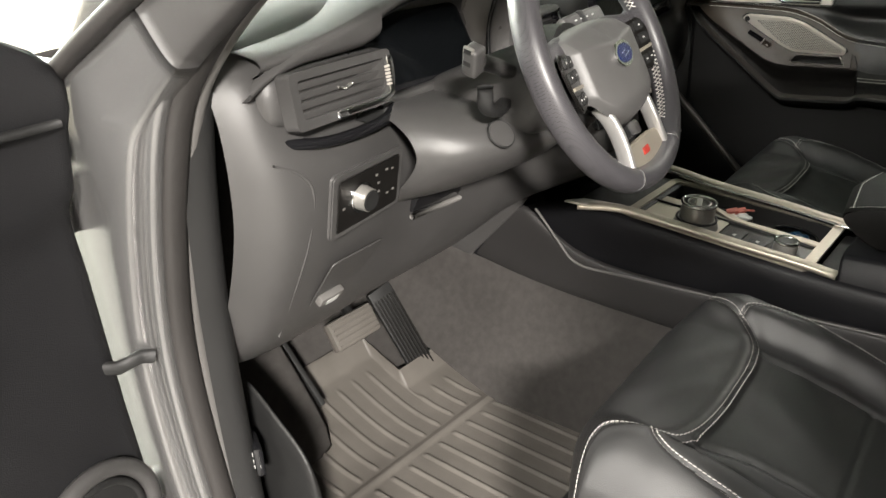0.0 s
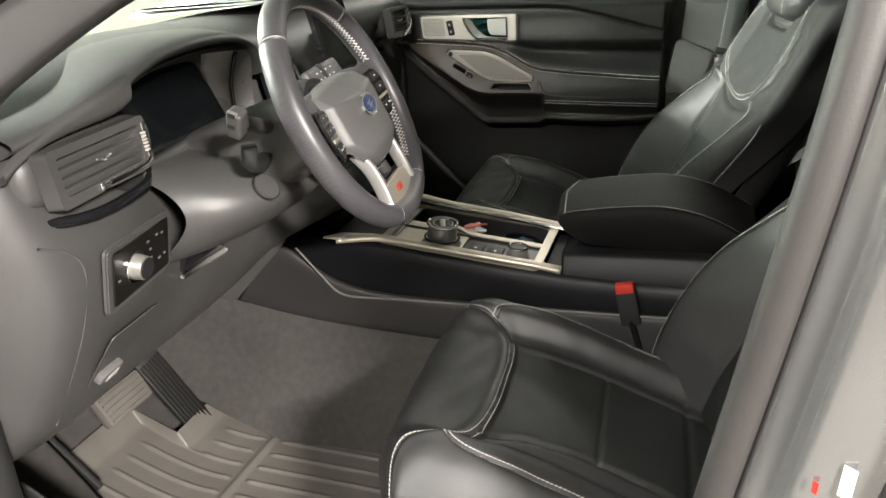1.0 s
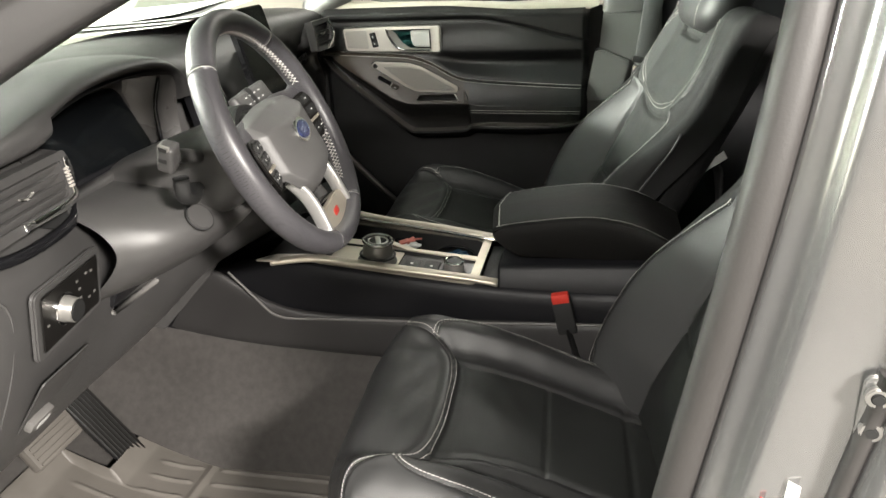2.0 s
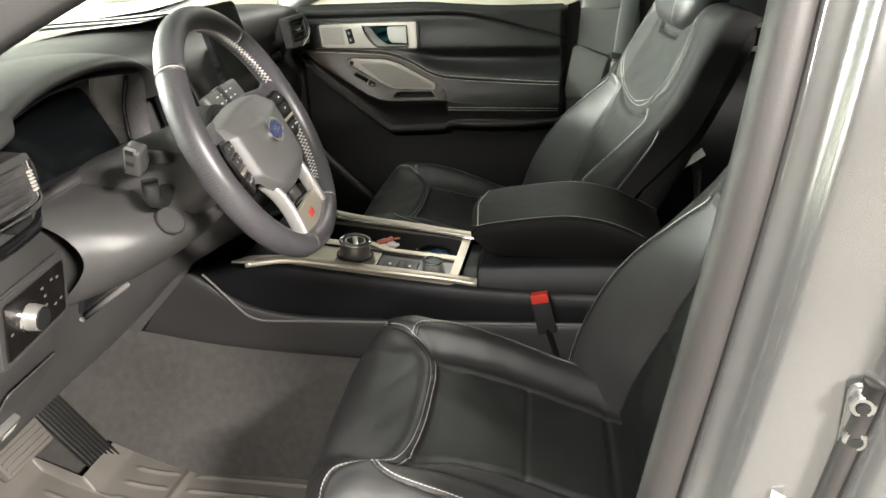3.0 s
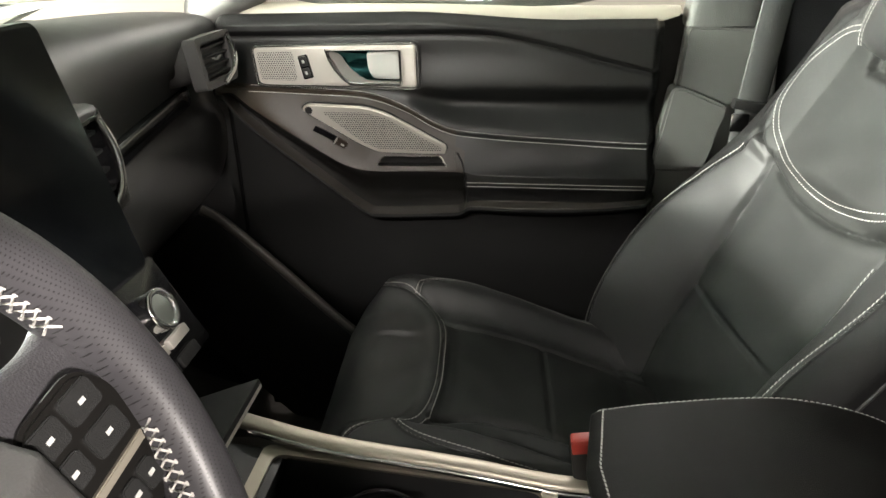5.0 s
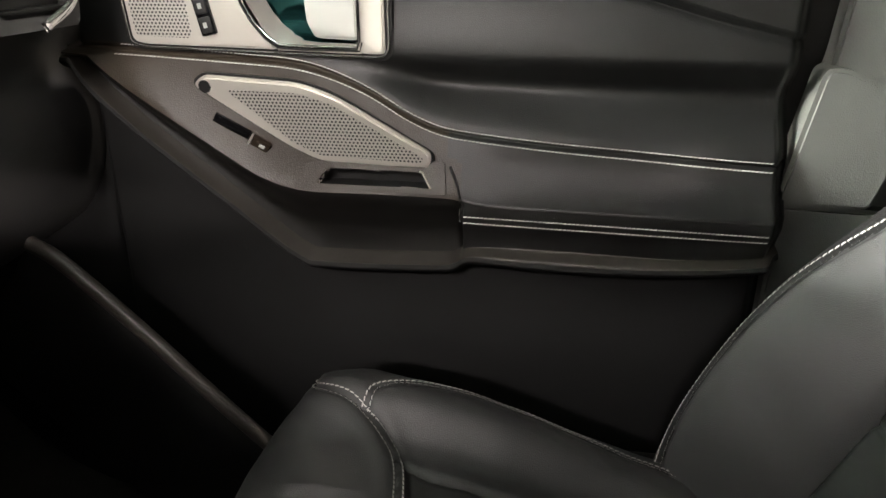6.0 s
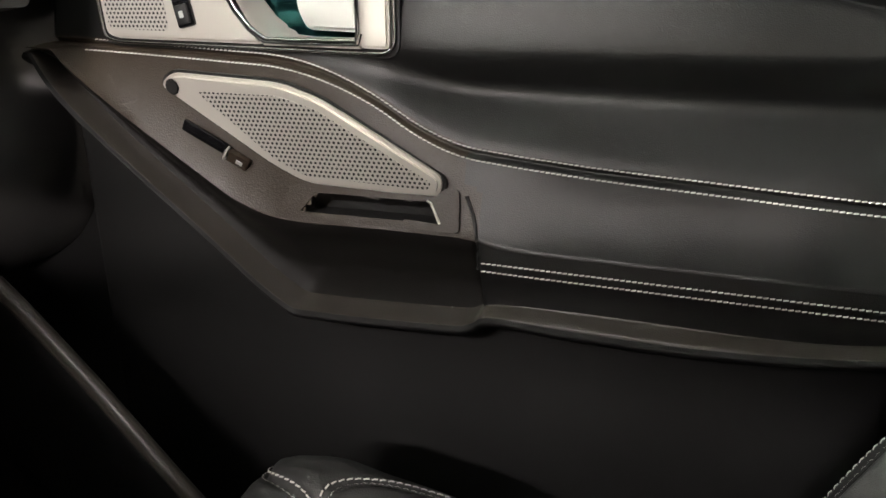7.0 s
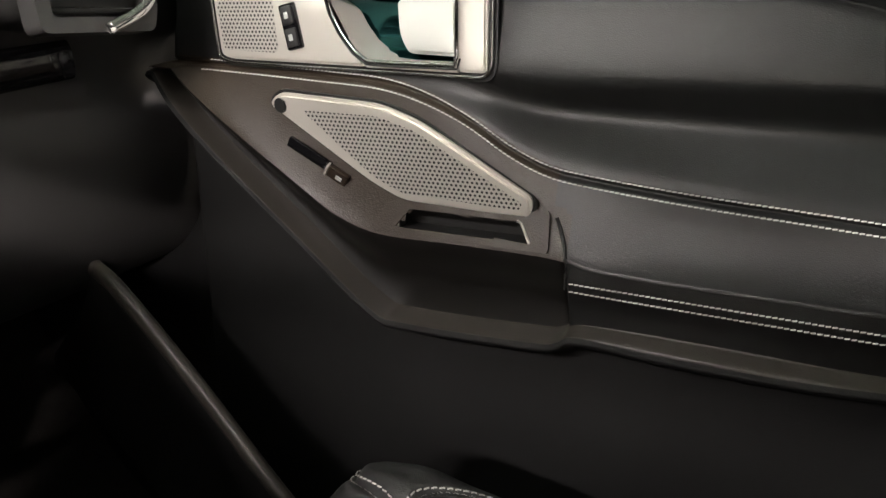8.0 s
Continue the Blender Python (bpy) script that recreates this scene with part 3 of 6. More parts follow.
def region_split(name_of, verts, nx, ny, region, mats, parent, labels):
    """Splits one gridded skin into parts by the region of each face."""
    faces = {}
    for i in range(nx - 1):
        for j in range(ny - 1):
            r = region[i, j]
            if r >= 0:
                faces.setdefault(int(r), []).append((i * ny + j, (i + 1) * ny + j, (i + 1) * ny + j + 1, i * ny + j + 1))
    out = []
    for r, fs in sorted(faces.items()):
        used = sorted({k for f in fs for k in f})
        back = {k: n for n, k in enumerate(used)}
        me = mesh_from(name_of[r], [verts[k] for k in used], [[back[k] for k in f] for f in fs], mats[r])
        out.append(attach(name_of[r], me, parent, labels.get(r, "")))
    return out


def on_door(y, z, off=0.0):
    x = door_depth(np.array([y], float), np.array([z], float))[0]
    return np.array((x - off, y, z))


def door_stitch(name, fn, ys, shift, parent):
    pts = [on_door(y, fn(y) + shift, 0.0012) for y in ys]
    v, f = stitch_mesh(pts, [(-1, 0, 0.3)] * len(pts), length=0.0034, gap=0.0009, width=0.00058)
    return attach(name, mesh_from(name, v, f, THREAD), parent, "pale double stitching")


def passenger_door():
    e = thing("passenger_door", "closed passenger door with black leather trim and silver inlays", "car door")
    ys = np.linspace(-0.345, 0.435, 300)
    ny = len(ys)
    zu = UPPER(ys)
    zc = np.minimum(CREST(ys), zu - 0.004)
    zl = np.minimum(LOWER(ys), zc - 0.004)
    zk = np.maximum(CREASE(ys), 1.168)
    one = np.ones(ny)
    tp = 1.260 + 0.017 * ease((ys + 0.2) / 0.3)
    stops = [0.47 * one, zl - 0.045, zl - 0.012, zl, zl + np.minimum(lip_width(ys), 0.7 * (zc - zl)), zc - 0.002, zc, zu - 0.006, zu + 0.006, np.maximum(1.146, zu + 0.008) * one, np.maximum(1.164, zu + 0.01) * one, zk - 0.005, np.minimum(zk + 0.009, tp - 0.016), tp - 0.014, tp]
    counts = [24, 14, 10, 12, 12, 4, 16, 10, 18, 12, 10, 10, 8, 8]
    cols, band = [], []
    for a, b, k, n in zip(stops[:-1], stops[1:], range(99), counts):
        for q in range(n):
            cols.append(a + (b - a) * q / n)
            band.append(k)
    cols.append(stops[-1])
    gz = np.maximum.accumulate(np.stack(cols, 1), axis=1)
    nz = gz.shape[1]
    gy = np.repeat(ys[:, None], nz, 1)
    gx = door_depth(gy, gz)
    verts = np.stack([gx, gy, gz], -1).reshape(-1, 3)
    cy, cz = (gy[:-1, :-1] + gy[1:, 1:]) / 2, (gz[:-1, :-1] + gz[1:, 1:]) / 2
    band = np.repeat(np.array(band)[None, :], ny - 1, 0)
    reg = np.zeros(cy.shape, int)
    reg[(band >= 3) & (cy >= -0.0165)] = 1
    reg[(band >= 3) & (cy < -0.0165)] = 2
    reg[(band >= 6) & (cy < 0.0)] = 2
    reg[(band >= 6) & (cy >= 0.0)] = 3
    reg[band >= 8] = 4
    reg[band >= 12] = 5
    reg[band == 3] = 6
    reg[(band >= 6) & (band < 8) & (cy < 0.010) & (cy > -0.0165) & (cz < 1.058 - (0.010 - cy) * 0.3)] = 3
    tray = (cy > 0.012) & (cy < 0.137 - (cz - 1.024) * 0.7) & (cz > 1.0235) & (cz < 1.0415)
    cup = (cy > 0.086) & (cy < 0.004 + np.where(cz > 1.186, 0.216 - (1.219 - cz) * 0.42, 0.202 - (1.186 - cz) * 0.92)) & (cz > 1.156) & (cz < 1.223)
    reg[tray | cup] = -1
    region_split(["lower_panel", "armrest_front", "armrest_pad", "switch_panel", "middle_trim", "upper_roll", "lower_lip"], verts, ny, nz, reg, [SHADED_DOOR_PLASTIC, GLOSS_SOFT, DOOR_LEATHER, WARM_LIT_PLASTIC, DOOR_LEATHER, DOOR_LEATHER, LIT_EDGE], e,
                 {1: "smooth black plastic arm rest front", 2: "black leather arm rest pad", 3: "black plastic around the speaker, browned as if warmly lit", 0: "hard black plastic lower door", 6: "lip under the arm rest, coloured grey as if lit"})
    for sh in (-0.0042, 0.0042):
        door_stitch("upper_stitching", UPPER, np.linspace(-0.325, 0.36, 220), sh, e)
    low = lambda y: np.interp(y, [-0.36, -0.016], [0.9885, 0.9935])
    for sh in (-0.0035, 0.0035):
        door_stitch("lower_stitching", low, np.linspace(-0.325, -0.018, 120), sh, e)
    # speaker grille
    to = Matrix(((0, 0, -1, 0), (-1, 0, 0, 0), (0, 1, 0, 0), (0, 0, 0, 1)))  # local x -> -y, y -> z, z -> -x
    out = rounded([(-0.262, 1.128), (-0.248, 1.139), (-0.147, 1.133), (-0.112, 1.121), (-0.013, 1.062), (-0.017, 1.045), (-0.134, 1.049), (-0.165, 1.064)], 0.012)
    sp = new("speaker", None)
    sp.parent = e
    tilt = Matrix.Translation((0.6985, 0, 1.05)) @ pose(0, 0, 0, 0, -8, 0) @ Matrix.Translation((0, 0, -1.05)) @ to
    plate("rim", [(x * 1.0 + (x + 0.135) * 0.022, y + (y - 1.09) * 0.05) for x, y in out], 0.004, Matrix.Translation((0.003, 0, 0)) @ tilt, HARD, sp, "black seat of the speaker grille", bevel=0.001)
    plate("frame", out, 0.006, tilt, SILVER, sp, "satin silver speaker frame", bevel=0.003)
    ins = rounded([(-0.225, 1.1235), (-0.150, 1.1225), (-0.115, 1.112), (-0.022, 1.0575), (-0.025, 1.0515), (-0.132, 1.0555), (-0.160, 1.069)], 0.006)
    plate("perforation", ins, 0.0003, Matrix.Translation((-0.0062, 0, 0)) @ tilt, GRILLE, sp, "silver sheet with rows of tiny holes", bevel=0)
    disc("badge_screw", 0.0068, 0.002, tilt @ pose(-0.2475, 1.1275, 0.006), HARD, sp, "small dark round stud")
    # window switch and coin tray
    sw = new("window_switch", None)
    sw.parent = e
    a = pose(0.6915, 0.213, 1.0745, 0, -24, 0) @ pose(0, 0, 0, 36)
    box("recess", (0.003, 0.040, 0.012), a @ pose(0, 0.016, 0.002), GLOSS, sw, "dark slot", bevel=0.001)
    box("lever", (0.006, 0.020, 0.013), a @ pose(-0.002, -0.018, 0.001), WARM_LIT_PLASTIC, sw, "black switch lever, browned as if warmly lit", bevel=0.0025)
    box("lever_edge", (0.007, 0.0022, 0.012), a @ pose(-0.0025, -0.0065, 0.001), SILVER, sw, "bright edge of the lever", bevel=0.0008)
    box("mark", (0.001, 0.006, 0.004), a @ pose(-0.0052, -0.020, 0.001), LEGEND, sw, bevel=0)
    tr = new("tray", None)
    tr.parent = e
    box("tray_floor", (0.05, 0.135, 0.004), pose(0.716, 0.072, 1.020), HARD, tr, bevel=0.001)
    box("tray_back", (0.004, 0.145, 0.026), pose(0.722, 0.072, 1.032), HARD, tr, bevel=0.001)
    for y in (0.008, 0.143):
        box("tray_end", (0.03, 0.004, 0.022), pose(0.7185, y, 1.031), HARD, tr, bevel=0.001)
    lean = Matrix.Translation((0.6912, 0, 1.024)) @ pose(0, 0, 0, 0, 18, 0) @ Matrix.Translation((0, 0, -1.024)) @ to
    frame_plate("tray_frame", rounded([(-0.164, 1.0185), (0.002, 1.0185), (-0.001, 1.053), (-0.146, 1.053)], 0.004, 4), rounded([(-0.139, 1.0245), (-0.015, 1.0245), (-0.024, 1.0415), (-0.126, 1.0415)], 0.003, 4), 0.0022, lean, WARM_LIT_PLASTIC, tr)
    bar("tray_lip", [lean @ Vector(q) for q in ((-0.027, 1.0420, 0.0024), (-0.0235, 1.0405, 0.0024), (-0.0145, 1.0245, 0.0024))], 0.0010, 0.0010, SILVER, tr, "thin bright edge")
    bar("pad_joint", [on_door(y, z, 0.0006) for y, z in spline([(-0.0165, 0.990), (-0.0165, 1.012), (-0.012, 1.030), (-0.004, 1.046)], 5)], 0.0012, 0.0016, DOOR_LEATHER, e, "rolled leather edge at the end of the pad")
    # silver handle bezel
    bz = new("handle_bezel", None)
    bz.parent = e
    up = Matrix.Translation((0.7245, 0, 0)) @ to
    outer = rounded([(-0.350, 1.228), (-0.345, 1.163), (-0.330, 1.159), (-0.062, 1.1525), (-0.062, 1.2305)], 0.014, 6)
    hole = rounded([(-0.216, 1.219), (-0.202, 1.186), (-0.178, 1.160), (-0.092, 1.160), (-0.092, 1.219)], 0.010, 6)
    # Slightly larger black plate draws the bezel's shadow line on the trim.
    frame_plate("bezel_shadow", [(x + (x + 0.2) * 0.03, y + (y - 1.192) * 0.09) for x, y in outer], hole, 0.002, up, HARD, bz, "dark plate standing for the shadow round the bezel")
    plate("bezel_left", rounded([(-0.346, 1.2245), (-0.341, 1.166), (-0.328, 1.1625), (-0.178, 1.159), (-0.203, 1.186), (-0.217, 1.2195), (-0.217, 1.2265)], 0.008, 6), 0.0075, up, SILVER, bz, "brushed silver plate", bevel=0.0025)
    plate("bezel_right", rounded([(-0.092, 1.157), (-0.0655, 1.1563), (-0.0655, 1.2268), (-0.092, 1.2268)], 0.006, 6), 0.0075, up, SILVER, bz, "brushed silver plate", bevel=0.0025)
    plate("bezel_top", [(-0.218, 1.2190), (-0.091, 1.2190), (-0.091, 1.2268), (-0.218, 1.2265)], 0.0074, up, SILVER, bz, "brushed silver plate", bevel=0.001)
    plate("bezel_bottom", [(-0.179, 1.1585), (-0.091, 1.1565), (-0.091, 1.1625), (-0.181, 1.1625)], 0.0074, up, SILVER, bz, "brushed silver plate", bevel=0.001)
    loftrows = [[(0.724, y, 1.219 - 0.0), (0.742, y, 1.214), (0.752, y, 1.19), (0.742, y, 1.166), (0.724, y, 1.1605)] for y in (0.09, 0.094, 0.15, 0.19, 0.216)]
    loft("cup", loftrows, CUP_REFLECTION, bz, "dark polished handle cup", sub=1)
    lev = rounded([(-0.150, 1.215), (-0.148, 1.186), (-0.140, 1.171), (-0.094, 1.169), (-0.094, 1.216)], 0.006, 4)
    plate("pull_lever", lev, 0.008, Matrix.Translation((0.729, 0, 0)) @ to, SATIN_LEVER, bz, "polished door pull lever", bevel=0.003)
    edge = [(0.7165, 0.2165, 1.219), (0.7165, 0.212, 1.203), (0.7165, 0.203, 1.187), (0.7165, 0.190, 1.172), (0.7165, 0.177, 1.1635), (0.7165, 0.150, 1.1625), (0.7165, 0.094, 1.1620), (0.7165, 0.0915, 1.170), (0.7165, 0.0915, 1.218)]
    bar("cup_edge", edge, 0.0022, 0.0018, CHROME, bz, "bright edge of the handle cup", up=(1, 0, 0))
    bar("cup_groove", [(x - 0.0008, 0.154 + (y - 0.154) * 1.05, 1.19 + (z - 1.19) * 1.09) for x, y, z in edge[:-1]], 0.0008, 0.0008, HARD, bz, "dark groove round the cup", up=(1, 0, 0))
    flare = [[(0.7168, y, z), (0.730, y - 0.004, z + 0.002), (0.744, y - 0.010, z + 0.006)] for y, z in ((0.2165, 1.219), (0.203, 1.187), (0.179, 1.1625), (0.150, 1.1615), (0.093, 1.1610))]
    loft("cup_flare", flare, SILVER, bz, "bright sloping wall of the cup", sub=1)
    outline = [(0.7205, -y, z) for y, z in outer]
    bar("bezel_rim", outline, 0.0014, 0.0016, CHROME, bz, "bright rim round the plate", up=(1, 0, 0), closed=True, n=8)
    plate("grille_patch", rounded([(-0.340, 1.218), (-0.335, 1.171), (-0.272, 1.169), (-0.276, 1.219)], 0.006), 0.0004, Matrix.Translation((0.7168, 0, 0)) @ to, GRILLE, bz, "fine perforated patch", bevel=0)
    lk = new("lock_switch", None)
    lk.parent = e
    box("switch_base", (0.006, 0.018, 0.041), pose(0.7172, 0.2555, 1.1925, -12, 0, 0), GLOSS, lk, "black lock switch", bevel=0.0028)
    for dz, dy in ((0.0095, 0.001), (-0.0095, -0.001)):
        box("rocker", (0.004, 0.0125, 0.0165), pose(0.7138, 0.2555 + dy * 2, 1.1925 + dz, -12, 0, 0), HARD, lk, bevel=0.002)
        box("mark", (0.0008, 0.004, 0.0055), pose(0.7116, 0.2555 + dy * 2, 1.1925 + dz, -12, 0, 0), LEGEND, lk, bevel=0)
    # top of door and window seal
    loft("belt_strip", [[(0.758, y, z - 0.006), (0.760, y, z + 0.016), (0.775, y, z + 0.020), (0.80, y, z + 0.018)] for y, z in ((-0.37, 1.258), (-0.2, 1.258), (-0.05, 1.266), (0.1, 1.275), (0.40, 1.275))], PALE_TRIM, e, "pale strip under the window", sub=1)
    return e


# Lighter warm grey: the light caught by upturned edges is put into the colour.
LIT_EDGE = surface("lit_edge_gray", (0.042, 0.037, 0.032), 0.36, grain=0.2, scale=700, kind="cells", var=0.1, rvar=0.05)
GLOSS_SOFT = surface("smooth_black_plastic", (0.007, 0.0065, 0.006), 0.30, grain=0.1, scale=500, var=0.1, rvar=0.05)
# Darker, duller copy of HARD: puts the shade low on the door into its colour.
SHADED_DOOR_PLASTIC = surface("shaded_door_plastic", (0.008, 0.008, 0.008), 0.6, grain=0.3, scale=1300, kind="cells", var=0.2, spec=0.2)
DOOR_LEATHER = surface("door_leather", (0.012, 0.012, 0.012), 0.36, grain=0.16, scale=1000, kind="cells", var=0.16, rvar=0.06, spec=0.42)
# Black plastic with warm light mixed into the base as brown.
WARM_LIT_PLASTIC = surface("warm_lit_black_plastic", (0.030, 0.022, 0.016), 0.34, grain=0.25, scale=700, kind="cells", var=0.12, rvar=0.05, spec=0.34)
PALE_TRIM = surface("pale_trim", (0.42, 0.39, 0.32), 0.5, var=0.08)
PILLAR = surface("pillar_plastic", (0.135, 0.138, 0.13), 0.42, grain=0.25, scale=650, kind="cells", var=0.1, spec=0.5)
passenger_door()


def passenger_pillar():
    e = thing("pillar_trim", "dark grey plastic centre pillar trim with belt opening", "pillar trim", kind="structure")
    to = Matrix(((0, 0, -1, 0), (-1, 0, 0, 0), (0, 1, 0, 0), (0, 0, 0, 1)))

    def panel(name, outline, x, thick, label, bevel=0.0045):
        plate(name, rounded([(-y, z) for y, z in outline], 0.010, 4), thick, Matrix.Translation((x, 0, 0)) @ to, PILLAR, e, label, bevel=bevel, seg=4)

    # Dark sheet that paints the shade in the gap between door and pillar.
    plate("gap_shade", [(0.29, 0.46), (0.42, 0.46), (0.42, 1.262), (0.29, 1.262)], 0.004, Matrix.Translation((0.792, 0, 0)) @ to, HARD, e, "dark sheet standing for the shade in the door gap", bevel=0)
    panel("backing", [(-0.335, 0.45), (-0.345, 1.00), (-0.375, 1.16), (-0.385, 1.29), (-0.53, 1.29), (-0.54, 1.10), (-0.60, 0.45)], 0.785, 0.020, "dark grey pillar trim")
    panel("middle_trim", [(-0.352, 1.010), (-0.372, 1.150), (-0.380, 1.248), (-0.492, 1.243), (-0.478, 1.12), (-0.47, 1.010)], 0.775, 0.026, "dark grey pillar trim")
    panel("shield", [(-0.337, 1.012), (-0.362, 1.150), (-0.382, 1.151), (-0.458, 1.118), (-0.430, 1.010)], 0.770, 0.040, "raised dark grey shield at the foot of the pillar", bevel=0.0045)
    panel("foot", [(-0.345, 0.46), (-0.345, 0.96), (-0.333, 1.008), (-0.47, 1.004), (-0.50, 0.46)], 0.775, 0.030, "dark grey pillar foot", bevel=0.0045)
    rows = []
    for z, yl, yr, x in ((1.246, -0.380, -0.50, 0.752), (1.29, -0.383, -0.505, 0.752), (1.45, -0.42, -0.53, 0.712), (1.62, -0.45, -0.56, 0.65)):
        rows.append([(x + 0.04, yl + 0.004, z), (x + 0.008, yl, z), (x, yl - 0.010, z), (x - 0.002, (yl + yr) / 2, z), (x, yr + 0.010, z), (x + 0.01, yr, z), (x + 0.05, yr, z)])
    loft("upper_trim", rows, PILLAR, e, "dark grey upper pillar trim", sub=2)
    b = thing("seat_belt", "grey woven seat belt hanging beside the seat", "seat belt")
    bar("webbing", [(0.665, -0.60, 1.60), (0.715, -0.518, 1.33), (0.728, -0.508, 1.285), (0.730, -0.492, 1.13), (0.735, -0.485, 1.02)], 0.0245, 0.0012, WEBBING, b, up=(1, 0.1, 0), n=8, power=8)
    box("guide", (0.02, 0.065, 0.016), pose(0.728, -0.493, 1.122, 8, 0, 0), HARD, b, "black belt guide", bevel=0.004)
    box("tongue", (0.006, 0.03, 0.03), pose(0.722, -0.474, 1.095), CHROME, b, "steel belt tongue", bevel=0.003)


passenger_pillar()


def footwell_strip():
    e = thing("door_sill", "black sill trim beside the passenger footwell", "door sill", kind="structure")
    line = spline([(0.62, 0.44, 0.965), (0.615, 0.40, 0.945), (0.615, 0.32, 0.868), (0.612, 0.235, 0.783), (0.61, 0.14, 0.69), (0.61, 0.05, 0.58)], 6)
    # The edge's warm light comes from its lighter colour.
    bar("sill_edge", line, 0.009, 0.007, LIT_EDGE, e, "sill edge coloured grey as if lit", up=(1, 0, 0), power=2.4)
    loft("sill_side", [[(0.62 + 0.0, p[1] + d, p[2] - d * 0.9) for d in (0, 0.02)] + [(0.65, p[1] + 0.05, p[2] - 0.06), (0.72, p[1] + 0.25, p[2] - 0.2)] for p in line[::5]], HARD, e, sub=1)


footwell_strip()


# ---- seats ----
def wrap(q, start, radius):
    """Arc length past start bends through a quarter turn and then runs straight: (along, down)."""
    over = np.maximum(q - start, 0)
    ang = np.minimum(over / radius, math.pi / 2)
    rest = np.maximum(over - radius * math.pi / 2, 0)
    return np.minimum(q, start) + radius * np.sin(ang), radius * (1 - np.cos(ang)) + rest


FRONT_SEAM = spline([(-0.285, 0.10), (-0.235, 0.085), (-0.195, 0.055), (-0.168, 0.0), (-0.130, -0.036), (-0.07, -0.050), (0, -0.052), (0.07, -0.050), (0.130, -0.036), (0.168, 0.0), (0.195, 0.055), (0.235, 0.085), (0.285, 0.10)], 8)
SIDE_SEAM = spline([(0.168, -0.004), (0.190, -0.018), (0.206, -0.06), (0.212, -0.15), (0.208, -0.26), (0.195, -0.38)], 8)
INSERT_SEAM = spline([(0.125, -0.045), (0.112, -0.10), (0.108, -0.24), (0.112, -0.38)], 8)


def cushion_shape(u, v):
    """Sheet coordinates of the seat cushion to x, y, z (z = 0 at the stitched front)."""
    sgn, a = np.sign(u), np.abs(u)
    fr = np.interp(u, FRONT_SEAM[:, 0], FRONT_SEAM[:, 1])
    behind = np.clip(fr - v, 0, None)
    bol = ease((a - 0.135) / 0.06) * (1 - 0.75 * ease((a - 0.205) / 0.06))
    bol = bol * (0.42 + 0.58 * ease((0.09 - v) / 0.10)) * (1 - 0.85 * ease((-0.06 - v) / 0.32))
    z = 0.036 * bol
    z = z - 0.105 * ease(behind / 0.50) * 1.35 * (1 - 0.35 * ease((a - 0.14) / 0.06))
    z = z - 0.016 * ease(behind / 0.012) * (1 - ease((a - 0.15) / 0.03))
    z = z + 0.006 * np.sin(np.clip((a) / 0.14, 0, 1) * math.pi / 2 + math.pi / 2) * (v < fr)
    # seams
    d = polyline_distance(u, v, FRONT_SEAM)
    z = z - 0.0045 * np.exp(-((d / 0.0035) ** 2)) + 0.003 * np.exp(-(((d - 0.012) / 0.008) ** 2))
    d = polyline_distance(a, v, SIDE_SEAM)
    z = z - 0.0045 * np.exp(-((d / 0.0035) ** 2))
    d = polyline_distance(a, v, INSERT_SEAM)
    z = z - 0.006 * np.exp(-((d / 0.005) ** 2))
    d = np.abs(v + 0.205) + 9 * (a > 0.11)
    z = z - 0.0035 * np.exp(-((d / 0.0035) ** 2))
    d = np.abs(v + 0.335) + 9 * (a > 0.15)
    z = z - 0.004 * np.exp(-((d / 0.006) ** 2))
    # gentle creases of worn leather
    z = z + 0.0012 * np.sin(u * 61 + 3 * np.sin(v * 23)) * np.sin(v * 37 + 2.1)
    y, dy = wrap(v, 0.04, 0.07)
    x, dx = wrap(a, 0.222, 0.045)
    # the front corners are drawn back
    y = y - 0.05 * ease((a - 0.12) / 0.17) * ease((v - 0.02) / 0.1)
    return sgn * x, y, z - dy - dx


YOKE = [(0.182, 0.610), (0.214, 0.548), (0.223, 0.492), (0.215, 0.446), (0.182, 0.408), (0.125, 0.380), (0.06, 0.364), (0, 0.360)]
PANEL = spline([(-x, y) for x, y in YOKE] + YOKE[-2::-1], 8)
YOKE_LINE = [(0.130, 0.598), (0.172, 0.586), (0.200, 0.545), (0.208, 0.500), (0.199, 0.460), (0.166, 0.428), (0.115, 0.402), (0.05, 0.387), (0, 0.383)]
PANEL_LINE = spline([(-x, y) for x, y in YOKE_LINE] + YOKE_LINE[-2::-1], 8)
BACK_SIDE = spline([(0.190, 0.428), (0.216, 0.36), (0.230, 0.27), (0.234, 0.16), (0.232, 0.05), (0.222, -0.03)], 8)
BACK_INSERT = spline([(0.150, 0.395), (0.146, 0.33), (0.142, 0.2), (0.142, 0.06), (0.144, -0.03)], 8)


